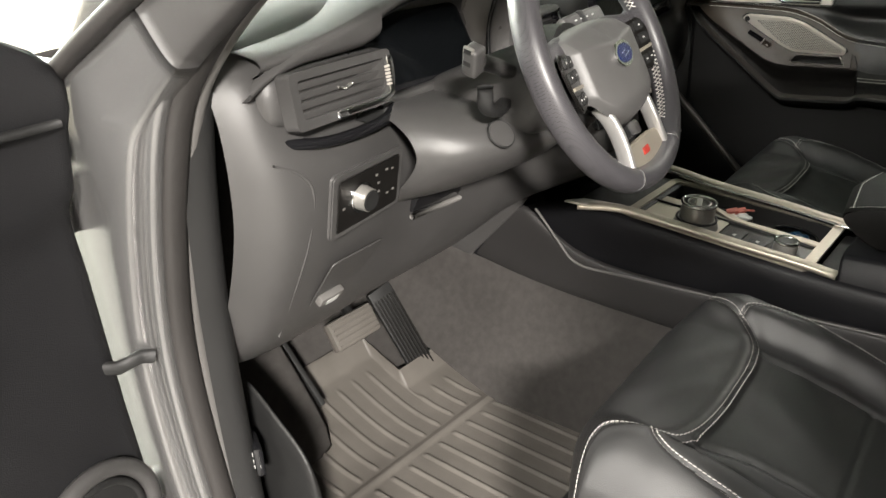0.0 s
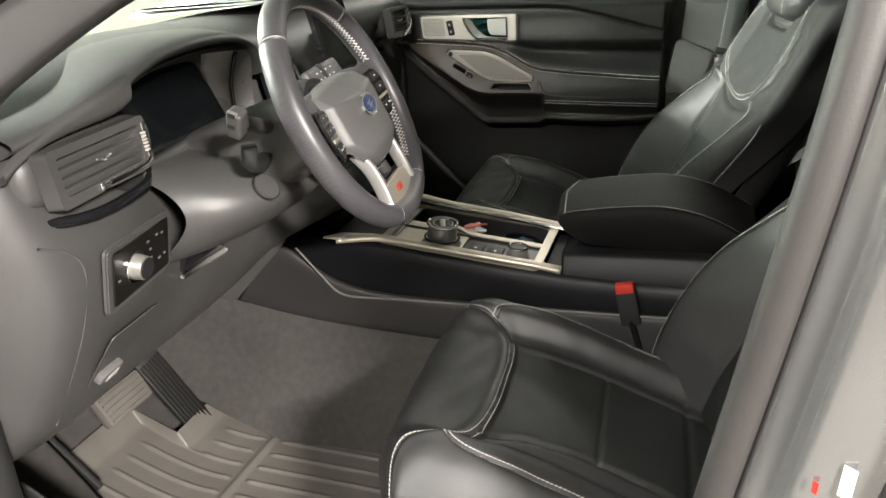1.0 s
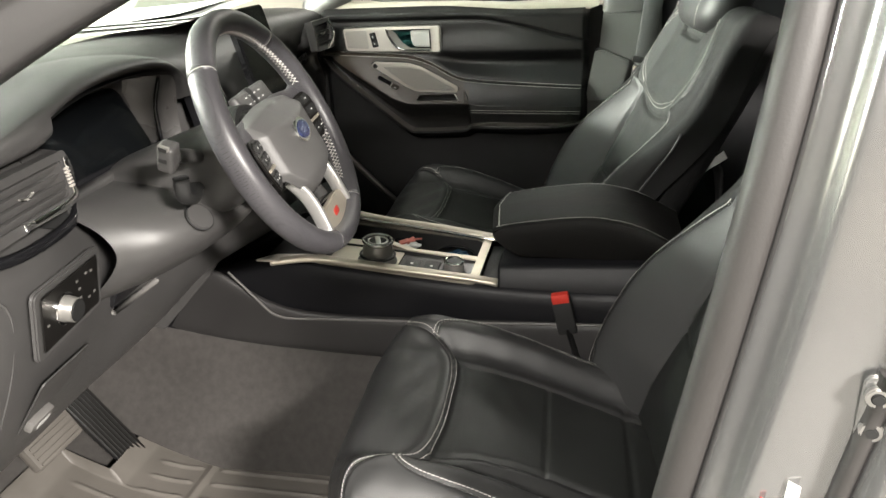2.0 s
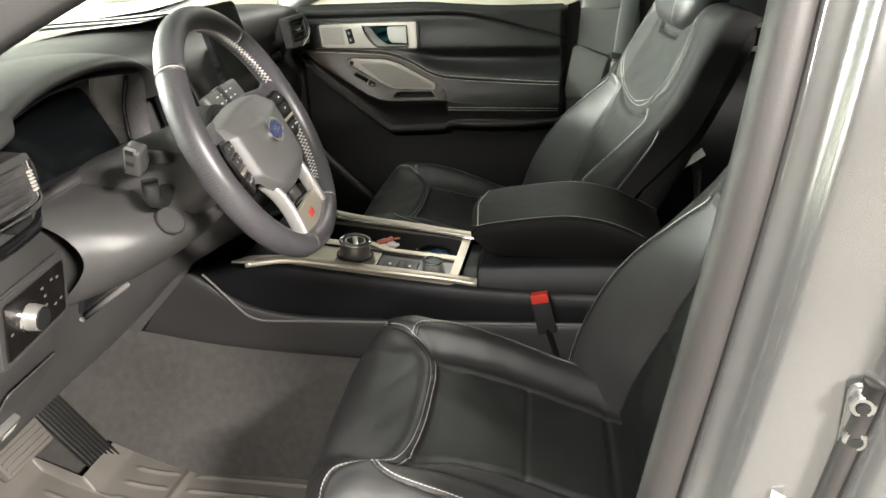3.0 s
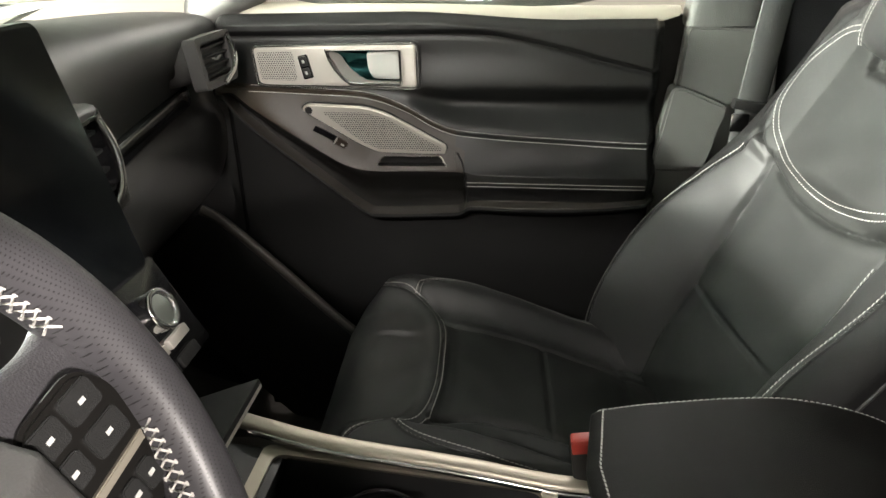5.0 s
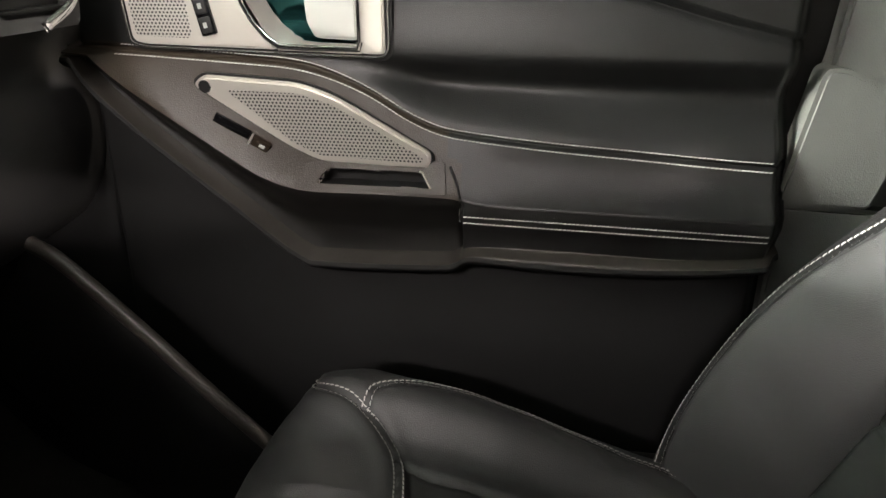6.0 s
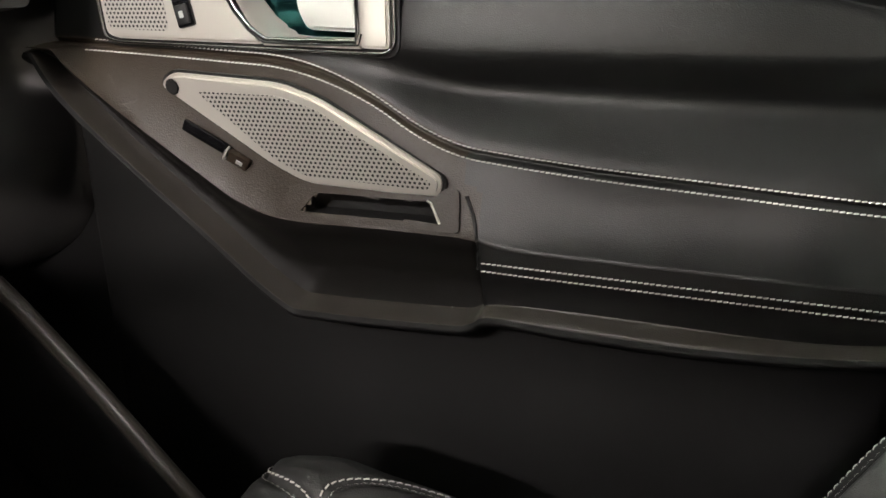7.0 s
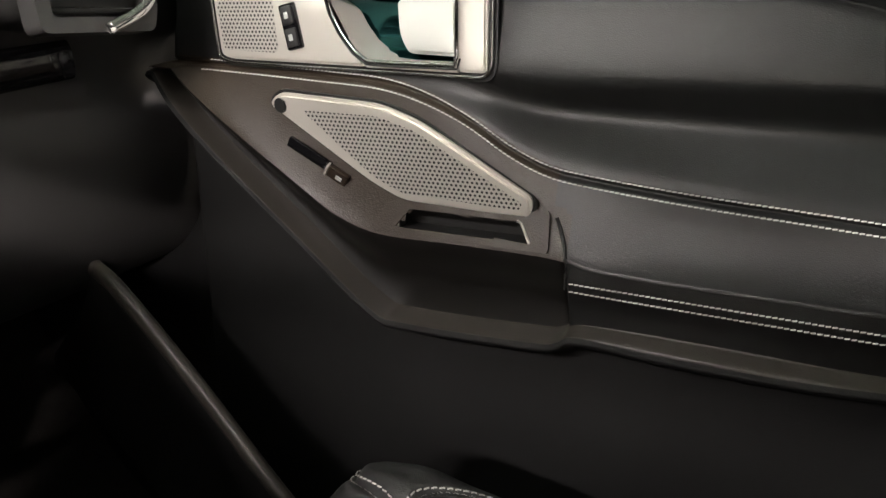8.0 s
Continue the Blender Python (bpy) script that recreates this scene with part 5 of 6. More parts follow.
def dash_details():
    e = DASH
    # pods that carry the outer vents
    for x0, x1, y, z in ((-0.785, -0.575, 0.277, 1.214), (0.530, 0.665, 0.402, 1.228)):
        rows = [[(x, y + 0.05, z + 0.036 * k), (x, y - 0.008 + (1 - k) * 0.03, z + 0.034 * k), (x, y - 0.022 + (1 - k) * 0.04, z + 0.026 * k), (x, y - 0.022 + (1 - k) * 0.04, z - 0.026 * k), (x, y - 0.008 + (1 - k) * 0.03, z - 0.036 * k), (x, y + 0.05, z - 0.042 * k)] for x, k in ((x0, 0.55), (x0 + 0.008, 0.85), (x0 + 0.025, 1), ((x0 + x1) / 2, 1), (x1 - 0.02, 1), (x1, 0.9))]
        loft("vent_pod", rows, SOFT, e, "rounded black pod round the vent", sub=2)
    bar("gloss_strip", spline([(-0.778, 0.272, 1.166), (-0.70, 0.254, 1.155), (-0.60, 0.262, 1.157), (-0.56, 0.285, 1.168)], 6), 0.006, 0.007, GLOSS, e, "gloss black strip under the vent")
    bar("gloss_strip", spline([(0.24, 0.395, 1.14), (0.45, 0.425, 1.15), (0.62, 0.435, 1.165)], 6), 0.010, 0.018, GLOSS, e, "gloss black band across the dashboard")
    # headlamp switch panel
    s = new("headlamp_switch", None)
    s.parent = e
    s.location, s.rotation_euler = (-0.664, 0.238, 1.083), (radians(8), 0, radians(6))
    m = pose(0, 0, 0, 90)
    plate("switch_bezel", rounded([(-0.074, -0.048), (0.066, -0.040), (0.074, 0.042), (-0.066, 0.038)], 0.010), 0.006, m @ pose(0, 0, -0.004), SOFT, s, "grained dark plate standing for the shadow round the bezel")
    plate("switch_plate", rounded([(-0.064, -0.040), (0.058, -0.034), (0.064, 0.034), (-0.058, 0.030)], 0.006), 0.004, m, GLOSS_SOFT, s, "smooth black switch plate")
    disc("knob_base", 0.0205, 0.006, m @ pose(-0.018, -0.002, 0.005), CHROME, s, "bright ring")
    disc("knob", 0.017, 0.018, m @ pose(-0.018, -0.002, 0.012), SATIN_GRAY, s, "silver headlamp knob", taper=0.88)
    disc("knob_face", 0.014, 0.002, m @ pose(-0.018, -0.002, 0.0218), HARD, s)
    for k, (x, y) in enumerate(((0.014, 0.018), (0.018, 0.006), (0.018, -0.006), (0.013, -0.018), (0.034, 0.020), (0.046, 0.018), (0.036, -0.014), (0.048, -0.012), (-0.05, -0.008))):
        plate("mark", [(x - 0.0022, y - 0.0014), (x + 0.0022, y - 0.0014), (x + 0.0022, y + 0.0014), (x - 0.0022, y + 0.0014)], 0.0006, m @ pose(0, 0, 0.004), SATIN_GRAY, s, bevel=0)
    # knee panel seams, bonnet release and open slot
    h = new("bonnet_release", None)
    h.parent = e
    h.location, h.rotation_euler = (-0.675, 0.300, 0.945), (radians(36), 0, radians(4))
    plate("recess", rounded([(-0.05, -0.04), (0.03, -0.045), (0.06, 0.06), (-0.045, 0.06)], 0.012), 0.002, m, SOFT, h, "shallow recess")
    box("lever", (0.045, 0.014, 0.018), pose(-0.018, -0.006, -0.022), GRAY_PLASTIC, h, "grey release lever", bevel=0.005)
    plate("lever_mark", [(-0.03, -0.028), (-0.008, -0.028), (-0.008, -0.017), (-0.03, -0.017)], 0.0006, m @ pose(0, 0, 0.0135), LEGEND, h, bevel=0)
    k = new("storage_slot", None)
    k.parent = e
    k.location, k.rotation_euler = (-0.475, 0.296, 1.006), (radians(25), radians(6), radians(6))
    # Solid black block; the shade inside the slot is its colour.
    box("slot", (0.125, 0.02, 0.030), pose(0, 0, 0.004), GLOSS, k, "black block standing for the shade inside the slot", bevel=0.004)
    bar("slot_lip", [(-0.064, -0.012, -0.015), (0.064, -0.012, -0.013)], 0.004, 0.004, GRAY_PLASTIC, k)

    bar("panel_groove", spline([(-0.785, 0.262, 1.145), (-0.754, 0.254, 1.127), (-0.740, 0.251, 1.098), (-0.749, 0.263, 1.033), (-0.758, 0.294, 0.962), (-0.758, 0.349, 0.875)], 8), 0.0018, 0.0022, SOFT, e, "fine raised edge of the knee panel", up=(0, -1, 0))


dash_details()


def touch_screen():
    e = thing("touch_screen", "upright black touch screen, switched off, on the dashboard", "touch screen", (-0.024, 0.262, 1.272))
    e.rotation_euler = (radians(-14), 0, radians(-3))
    m = pose(0, 0, 0, 90)
    plate("case", rounded([(-0.060, -0.135), (0.068, -0.135), (0.067, 0.085), (-0.060, 0.085)], 0.010, 5), 0.014, m, GLOSS, e, "gloss black case", bevel=0.003)
    plate("display", rounded([(-0.056, -0.130), (0.064, -0.130), (0.063, 0.081), (-0.056, 0.081)], 0.006, 5), 0.001, m @ pose(0, 0, 0.0141), SCREEN, e, "dark glass", bevel=0.0003)
    c = thing("climate_panel", "gloss black climate panel with chrome knob and silver keys", "control panel", (-0.04, 0.215, 1.09))
    c.rotation_euler = (radians(-28), 0, 0)
    box("plate", (0.24, 0.012, 0.10), pose(0, 0.0, 0), GLOSS, c, bevel=0.004)
    disc("volume_knob", 0.019, 0.026, pose(0.055, -0.018, 0.012, 90), CHROME, c, "chrome volume knob")
    ring("knob_rim", 0.017, 0.003, pose(0.055, -0.031, 0.012, 90), CHROME, c)
    for k in range(5):
        box("key", (0.034, 0.008, 0.010), pose(-0.085 + 0.04 * k, -0.008, -0.022), SILVER, c, "silver key", bevel=0.002)
        box("key", (0.034, 0.006, 0.012), pose(-0.085 + 0.04 * k, -0.007, -0.042), HARD, c, bevel=0.002)
    t = thing("storage_shelf", "thin grey shelf lip under the centre panel", "shelf")
    box("shelf", (0.20, 0.10, 0.006), pose(-0.03, 0.185, 0.985, -22, 0, 0), HARD, t, bevel=0.002)
    box("shelf_edge", (0.20, 0.004, 0.008), pose(-0.03, 0.14, 1.0, -22, 0, 0), SILVER, t, bevel=0.002)


touch_screen()


def papers():
    e = thing("paper_sheets", "loose white paper sheets lying on the dashboard", "paper")
    for k in range(5):
        rows = []
        for i in range(6):
            rows.append([(-0.09 + 0.072 * i + 0.02 * k - 0.01 * j, 0.375 + 0.013 * i + 0.055 * j + 0.01 * k * (-1) ** k, 1.336 + 0.003 * k + 0.009 * math.sin(i * 1.1 + k) * (j / 4) - 0.0035 * j) for j in range(6)])
        loft("sheet", rows, PAPER, e, sub=1)


papers()


# ---- steering wheel and column ----
def steering_wheel():
    tilt = 24.9
    e = thing("steering_wheel", "black leather steering wheel with pale cross stitching and silver spokes", "steering wheel", (-0.404, 0.0486, 1.2216))
    # local x right, local y up the wheel, local z towards the driver
    e.rotation_euler = Matrix(pose(0, 0, 0, 0, 0, 5.8) @ pose(0, 0, 0, 90 - tilt, 0, 0) @ pose(0, 0, 0, 0, 0, 3)).to_euler()

    def rim_at(t):
        r = 0.1675
        x, y = r * math.sin(t), r * math.cos(t)
        if y < -0.150:
            y = -0.150 - (-0.150 - y) * 0.84
        return np.array((x, y, 0.0))

    n = 120
    seams = [radians(a) for a in (-44, 44, 152, 202)]
    cuts = sorted((s % (2 * math.pi)) for s in seams)
    for k in range(4):
        a, b = cuts[k], cuts[(k + 1) % 4] + (2 * math.pi if k == 3 else 0)
        ts = np.linspace(a + 0.004, b - 0.004, int(14 + (b - a) * 22))
        path = [rim_at(t) for t in ts]
        mid = (a + b) / 2 % (2 * math.pi)
        smooth_top = abs(math.cos(mid)) > 0.8
        bar("rim_leather", path, 0.0155, 0.0185, WHEEL_LEATHER if smooth_top else WHEEL_PERF, e, "smooth black leather" if smooth_top else "dotted black leather", up=(0, 0, 1), n=20, power=2.2)
    for s in cuts:
        path = [rim_at(s + d) for d in (-0.004, 0.004)]
        bar("rim_seam", path, 0.0152, 0.0182, THREAD, e, "pale seam", n=20, power=2.2)
    # cross stitching on the inner side of the rim
    for a, b in ((radians(-66), radians(74)), (radians(100), radians(140)), (radians(98 + 144), radians(298))):
        v, f = [], []
        ts = np.arange(a, b, 0.0060 / 0.150)
        for q, t in enumerate(ts):
            c = rim_at(t)
            inn = -Vector(c).normalized()
            tan = Vector((c[1], -c[0], 0)).normalized()
            for sg in (1, -1):
                p0 = Vector(c) + inn * 0.0158 + Vector((0, 0, -0.0054 * sg - 0.001)) - tan * 0.0040
                p1 = Vector(c) + inn * 0.0158 + Vector((0, 0, 0.0054 * sg - 0.001)) + tan * 0.0040
                w = inn.cross(p1 - p0).normalized() * 0.0007
                base = len(v)
                v += [p0 - w, p0 + w, p1 - w, p1 + w, (p0 + p1) / 2 + inn * 0.0012]
                f += [(base, base + 1, base + 4), (base + 2, base + 3, base + 4), (base, base + 4, base + 2), (base + 1, base + 4, base + 3)]
        attach("cross_stitching", mesh_from("cross_stitching", v, f, THREAD), e, "pale cross stitching")
    # air bag pad: a wide winged cover, folded along a crease
    nu, nv = 41, 37
    v = []
    top_edge = lambda x: 0.036 - 0.9 * x * x
    bot_edge = lambda x: -0.105 + 4.2 * x * x + 900 * x**4 * 0.35
    for a in np.linspace(-1, 1, nu):
        for b in np.linspace(0, 1, nv):
            half = 0.088
            x = a * half
            yb, yt = max(bot_edge(x), -0.105), top_edge(x)
            yb = min(yb, yt - 0.022)
            y = yb + (yt - yb) * b
            z = 0.019 - 0.9 * x * x - 0.010 * (x / 0.094) ** 4
            z -= 0.85 * max(0.0, y + 0.004 - 0.1 * abs(x))
            z -= 0.016 * float(ease((-0.070 - y) / 0.04))
            rim = min(b, 1 - b) * (yt - yb)
            z -= 0.012 * float(ease((0.007 - rim) / 0.007)) + 0.012 * float(ease((abs(a) - 0.95) / 0.05))
            v.append((x, y + 0.014, z + 0.006))
    f = [(i * nv + j, (i + 1) * nv + j, (i + 1) * nv + j + 1, i * nv + j + 1) for i in range(nu - 1) for j in range(nv - 1)]
    attach("airbag_cover", mesh_from("airbag_cover", v, f, PAD_PLASTIC), e, "smooth dark grey air bag cover")
    b = new("badge", None)
    b.parent = e
    b.location = (-0.003, -0.007, 0.0262)
    b.scale = (1.14, 1.14, 1.0)
    disc("badge_rim", 0.0165, 0.005, Matrix.Diagonal((1.4, 0.92, 1, 1)) @ pose(0, 0, 0.0005), CHROME, b, "bright oval rim")
    disc("badge_face", 0.0132, 0.005, Matrix.Diagonal((1.42, 0.86, 1, 1)) @ pose(0, 0, 0.0015), BLUE, b, "plain blue oval")
    for w, dx, dy in ((0.012, -0.004, 0.002), (0.016, 0.002, -0.002)):
        box("badge_stroke", (w, 0.0016, 0.0006), pose(dx, dy, 0.0042, 0, 0, 14), CHROME, b, bevel=0)
    # side spokes with key pads
    for sx in (-1, 1):
        rows = []
        for x, h, z in ((0.055, 0.046, -0.010), (0.085, 0.044, -0.004), (0.12, 0.036, -0.002), (0.145, 0.030, -0.003), (0.165, 0.036, -0.004)):
            y = 0.002 + 0.10 * max(0, x - 0.1)
            z += 0.004 * float(ease((0.12 - x) / 0.06))
            rows.append([(sx * x, y + h, z - 0.016), (sx * x, y + h * 0.85, z - 0.004), (sx * x, y, z), (sx * x, y - h * 0.85, z - 0.004), (sx * x, y - h, z - 0.016)])
        loft("side_spoke", rows, WHEEL_LEATHER, e, "dark side spoke", sub=2, solid=0.004)
        kp = new("key_pad", None)
        kp.parent = e
        m = pose(sx * 0.110, -0.010, 0.0015, 0, -sx * 14, 0) @ Matrix.Diagonal((sx * 1.08, 1.08, 1, 1))
        plate("pad", rounded([(-0.022, -0.030), (0.012, -0.036), (0.024, -0.010), (0.028, 0.018), (0.018, 0.034), (-0.018, 0.032), (-0.024, 0.0)], 0.008), 0.004, m, GLOSS_SOFT, kp, "black key pad")
        for cx, cy, w, h in ((-0.010, 0.022, 0.017, 0.013), (0.010, 0.023, 0.018, 0.013), (-0.012, 0.006, 0.016, 0.013), (0.010, 0.006, 0.020, 0.013), (-0.011, -0.020, 0.011, 0.013), (0.0005, -0.021, 0.010, 0.013), (0.0115, -0.020, 0.010, 0.013)):
            plate("key", rounded([(cx - w / 2, cy - h / 2), (cx + w / 2, cy - h / 2), (cx + w / 2, cy + h / 2), (cx - w / 2, cy + h / 2)], 0.003), 0.002, m @ pose(0, 0, 0.004), HARD, kp, bevel=0.0006)
            plate("mark", [(cx - 0.0017, cy - 0.0010), (cx + 0.0017, cy - 0.0010), (cx + 0.0017, cy + 0.0010), (cx - 0.0017, cy + 0.0010)], 0.0004, m @ pose(0, 0, 0.0061), LEGEND, kp, bevel=0)
        plate("pad_strip", [(-0.021, -0.0105), (0.020, -0.0085), (0.021, -0.0045), (-0.021, -0.0065)], 0.0026, m @ pose(0, 0, 0.004), SILVER_DARK, kp, "thin silver strip", bevel=0.0006)
        # lower silver spokes
        path = spline([(sx * 0.062, -0.052, -0.004), (sx * 0.058, -0.080, 0.002), (sx * 0.058, -0.112, 0.003), (sx * 0.062, -0.150, 0.0)], 6)
        bar("lower_spoke", path, 0.0050, 0.010, SPOKE_SILVER, e, "satin silver lower spoke", up=(0, 0, 1), power=4)
    plate("lower_bridge", rounded([(-0.064, -0.156), (0.064, -0.156), (0.060, -0.120), (0.036, -0.116), (-0.036, -0.116), (-0.060, -0.120)], 0.006), 0.008, pose(0, 0, -0.003), SILVER_DARK, e, "champagne grey bridge")
    plate("bridge_recess", rounded([(-0.046, -0.116), (0.046, -0.116), (0.040, -0.096), (-0.040, -0.096)], 0.006), 0.004, pose(0, 0, -0.014), GLOSS, e, "dark recess", bevel=0.001)
    plate("red_badge", rounded([(-0.012, -0.139), (0.010, -0.139), (0.011, -0.129), (-0.011, -0.129)], 0.002), 0.0012, pose(0, 0, 0.0051), BADGE_RED, e, "small red badge")
    # column behind
    disc("hub", 0.078, 0.045, pose(0, -0.005, -0.050), HARD, e, "black collar behind the wheel", bevel=0.008, taper=0.8)
    return e


PAD_PLASTIC = surface("wheel_pad_plastic", (0.075, 0.073, 0.072), 0.45, grain=0.12, scale=700, kind="cells", var=0.1, spec=0.5)
BADGE_RED = surface("red_enamel", (0.36, 0.035, 0.025), 0.35, var=0.2)
SPOKE_SILVER = surface("spoke_silver", (0.46, 0.45, 0.44), 0.36, metal=0.75, var=0.06, rvar=0.05)
SILVER_DARK = surface("champagne_trim", (0.44, 0.40, 0.33), 0.42, metal=0.7, var=0.06, rvar=0.05, grain=0.05, scale=900)
WHEEL_PERF = perforated("dotted_wheel_leather", (0.046, 0.044, 0.048), 0.40, 0.0, 0.0022, 0.17, axes=(0, 1))
steering_wheel()


def steering_column():
    e = thing("steering_column", "black plastic steering column shroud with stalks", "steering column")
    lean = radians(27)
    ax = np.array((0, math.cos(lean) * 1.0, -math.sin(lean) * 0.9))
    c0 = np.array((-0.41, 0.10, 1.195))
    rows = []
    for q, w, h in ((0.0, 0.062, 0.058), (0.02, 0.070, 0.068), (0.10, 0.075, 0.075), (0.20, 0.080, 0.085), (0.30, 0.085, 0.09)):
        c = c0 + ax * q
        rows.append([(c[0] + w * math.copysign(abs(math.cos(t)) ** 0.6, math.cos(t)), c[1], c[2] + h * math.copysign(abs(math.sin(t)) ** 0.6, math.sin(t))) for t in np.linspace(0, 2 * math.pi, 17)])
    loft("shroud", rows, SOFT, e, sub=1)
    p = new("knee_panel", None)
    p.parent = e
    rows = []
    for x, d in ((-0.595, 0.085), (-0.565, 0.035), (-0.50, 0.005), (-0.42, -0.003), (-0.34, 0.0), (-0.27, 0.03), (-0.245, 0.09)):
        rows.append([(x, 0.31 + d * 0.3, 1.172), (x, 0.215 + d, 1.172), (x, 0.150 + d, 1.150), (x, 0.125 + d, 1.120), (x, 0.128 + d, 1.098), (x, 0.155 + d, 1.068), (x, 0.22 + d * 0.7, 1.035), (x, 0.34, 1.01)])
    loft("panel", rows, SOFT, p, "soft black panel under the column", sub=2)
    disc("round_plug", 0.019, 0.006, pose(-0.505, 0.141, 1.131, 52, 0, -12), SOFT, p, "round black plug")
    ring("plug_ring", 0.0200, 0.0012, pose(-0.505, 0.1405, 1.1315, 52, 0, -12), HARD, p)
    # left stalk seen end on, right stalk with printed controls
    s = new("indicator_stalk", None)
    s.parent = e
    bar("arm", [(-0.47, 0.15, 1.205), (-0.54, 0.125, 1.228), (-0.592, 0.108, 1.243)], 0.012, 0.009, SOFT, s, "grey stalk")
    box("end_cap", (0.022, 0.020, 0.036), pose(-0.60, 0.106, 1.245, 20, -18, 0), SOFT, s, "ridged stalk end", bevel=0.005, seg=3)
    box("end_face", (0.004, 0.014, 0.028), pose(-0.6105, 0.105, 1.249, 20, -18, 0), SATIN_GRAY, s, "pale face of the stalk end", bevel=0.0015)
    for dz in (-0.008, 0.008):
        box("end_mark", (0.002, 0.010, 0.006), pose(-0.6125, 0.105, 1.2495, 20, -18, 0) @ pose(0, 0, dz), HARD, s, bevel=0.0006)
    a = new("tilt_lever", None)
    a.parent = e
    bar("lever_body", spline([(-0.475, 0.155, 1.165), (-0.53, 0.13, 1.168), (-0.555, 0.125, 1.18), (-0.56, 0.122, 1.205)], 5), 0.010, 0.008, HARD, a, "black adjusting lever")
    r = new("wiper_stalk", None)
    r.parent = e
    bar("arm", [(-0.37, 0.165, 1.222), (-0.33, 0.155, 1.236)], 0.011, 0.009, SOFT, r)
    mm = pose(-0.285, 0.150, 1.243, -32, -3, 3)
    box("paddle", (0.115, 0.016, 0.036), mm, SOFT, r, "flat grey stalk end", bevel=0.007, seg=3)
    for k in range(4):
        box("mark", (0.005, 0.001, 0.0022), mm @ pose(-0.028 + 0.017 * k, -0.0084, 0.006), LEGEND, r, bevel=0)
        box("mark", (0.005, 0.001, 0.0022), mm @ pose(-0.028 + 0.017 * k, -0.0084, -0.005), LEGEND, r, bevel=0)
    box("twist_ring", (0.016, 0.019, 0.038), mm @ pose(-0.006, 0, 0), HARD, r, bevel=0.004)
    return e


steering_column()


# ---- centre console ----
CONSOLE_GRAIN = surface("console_grain", (0.020, 0.019, 0.019), 0.5, grain=0.3, scale=900, kind="cells", var=0.12, spec=0.4)
# Near black, so the console sides look shadowed though the lamps reach them.
CONSOLE_SHADED = surface("console_shaded_black", (0.006, 0.006, 0.007), 0.45, grain=0.2, scale=600, kind="cells", var=0.15, spec=0.18)


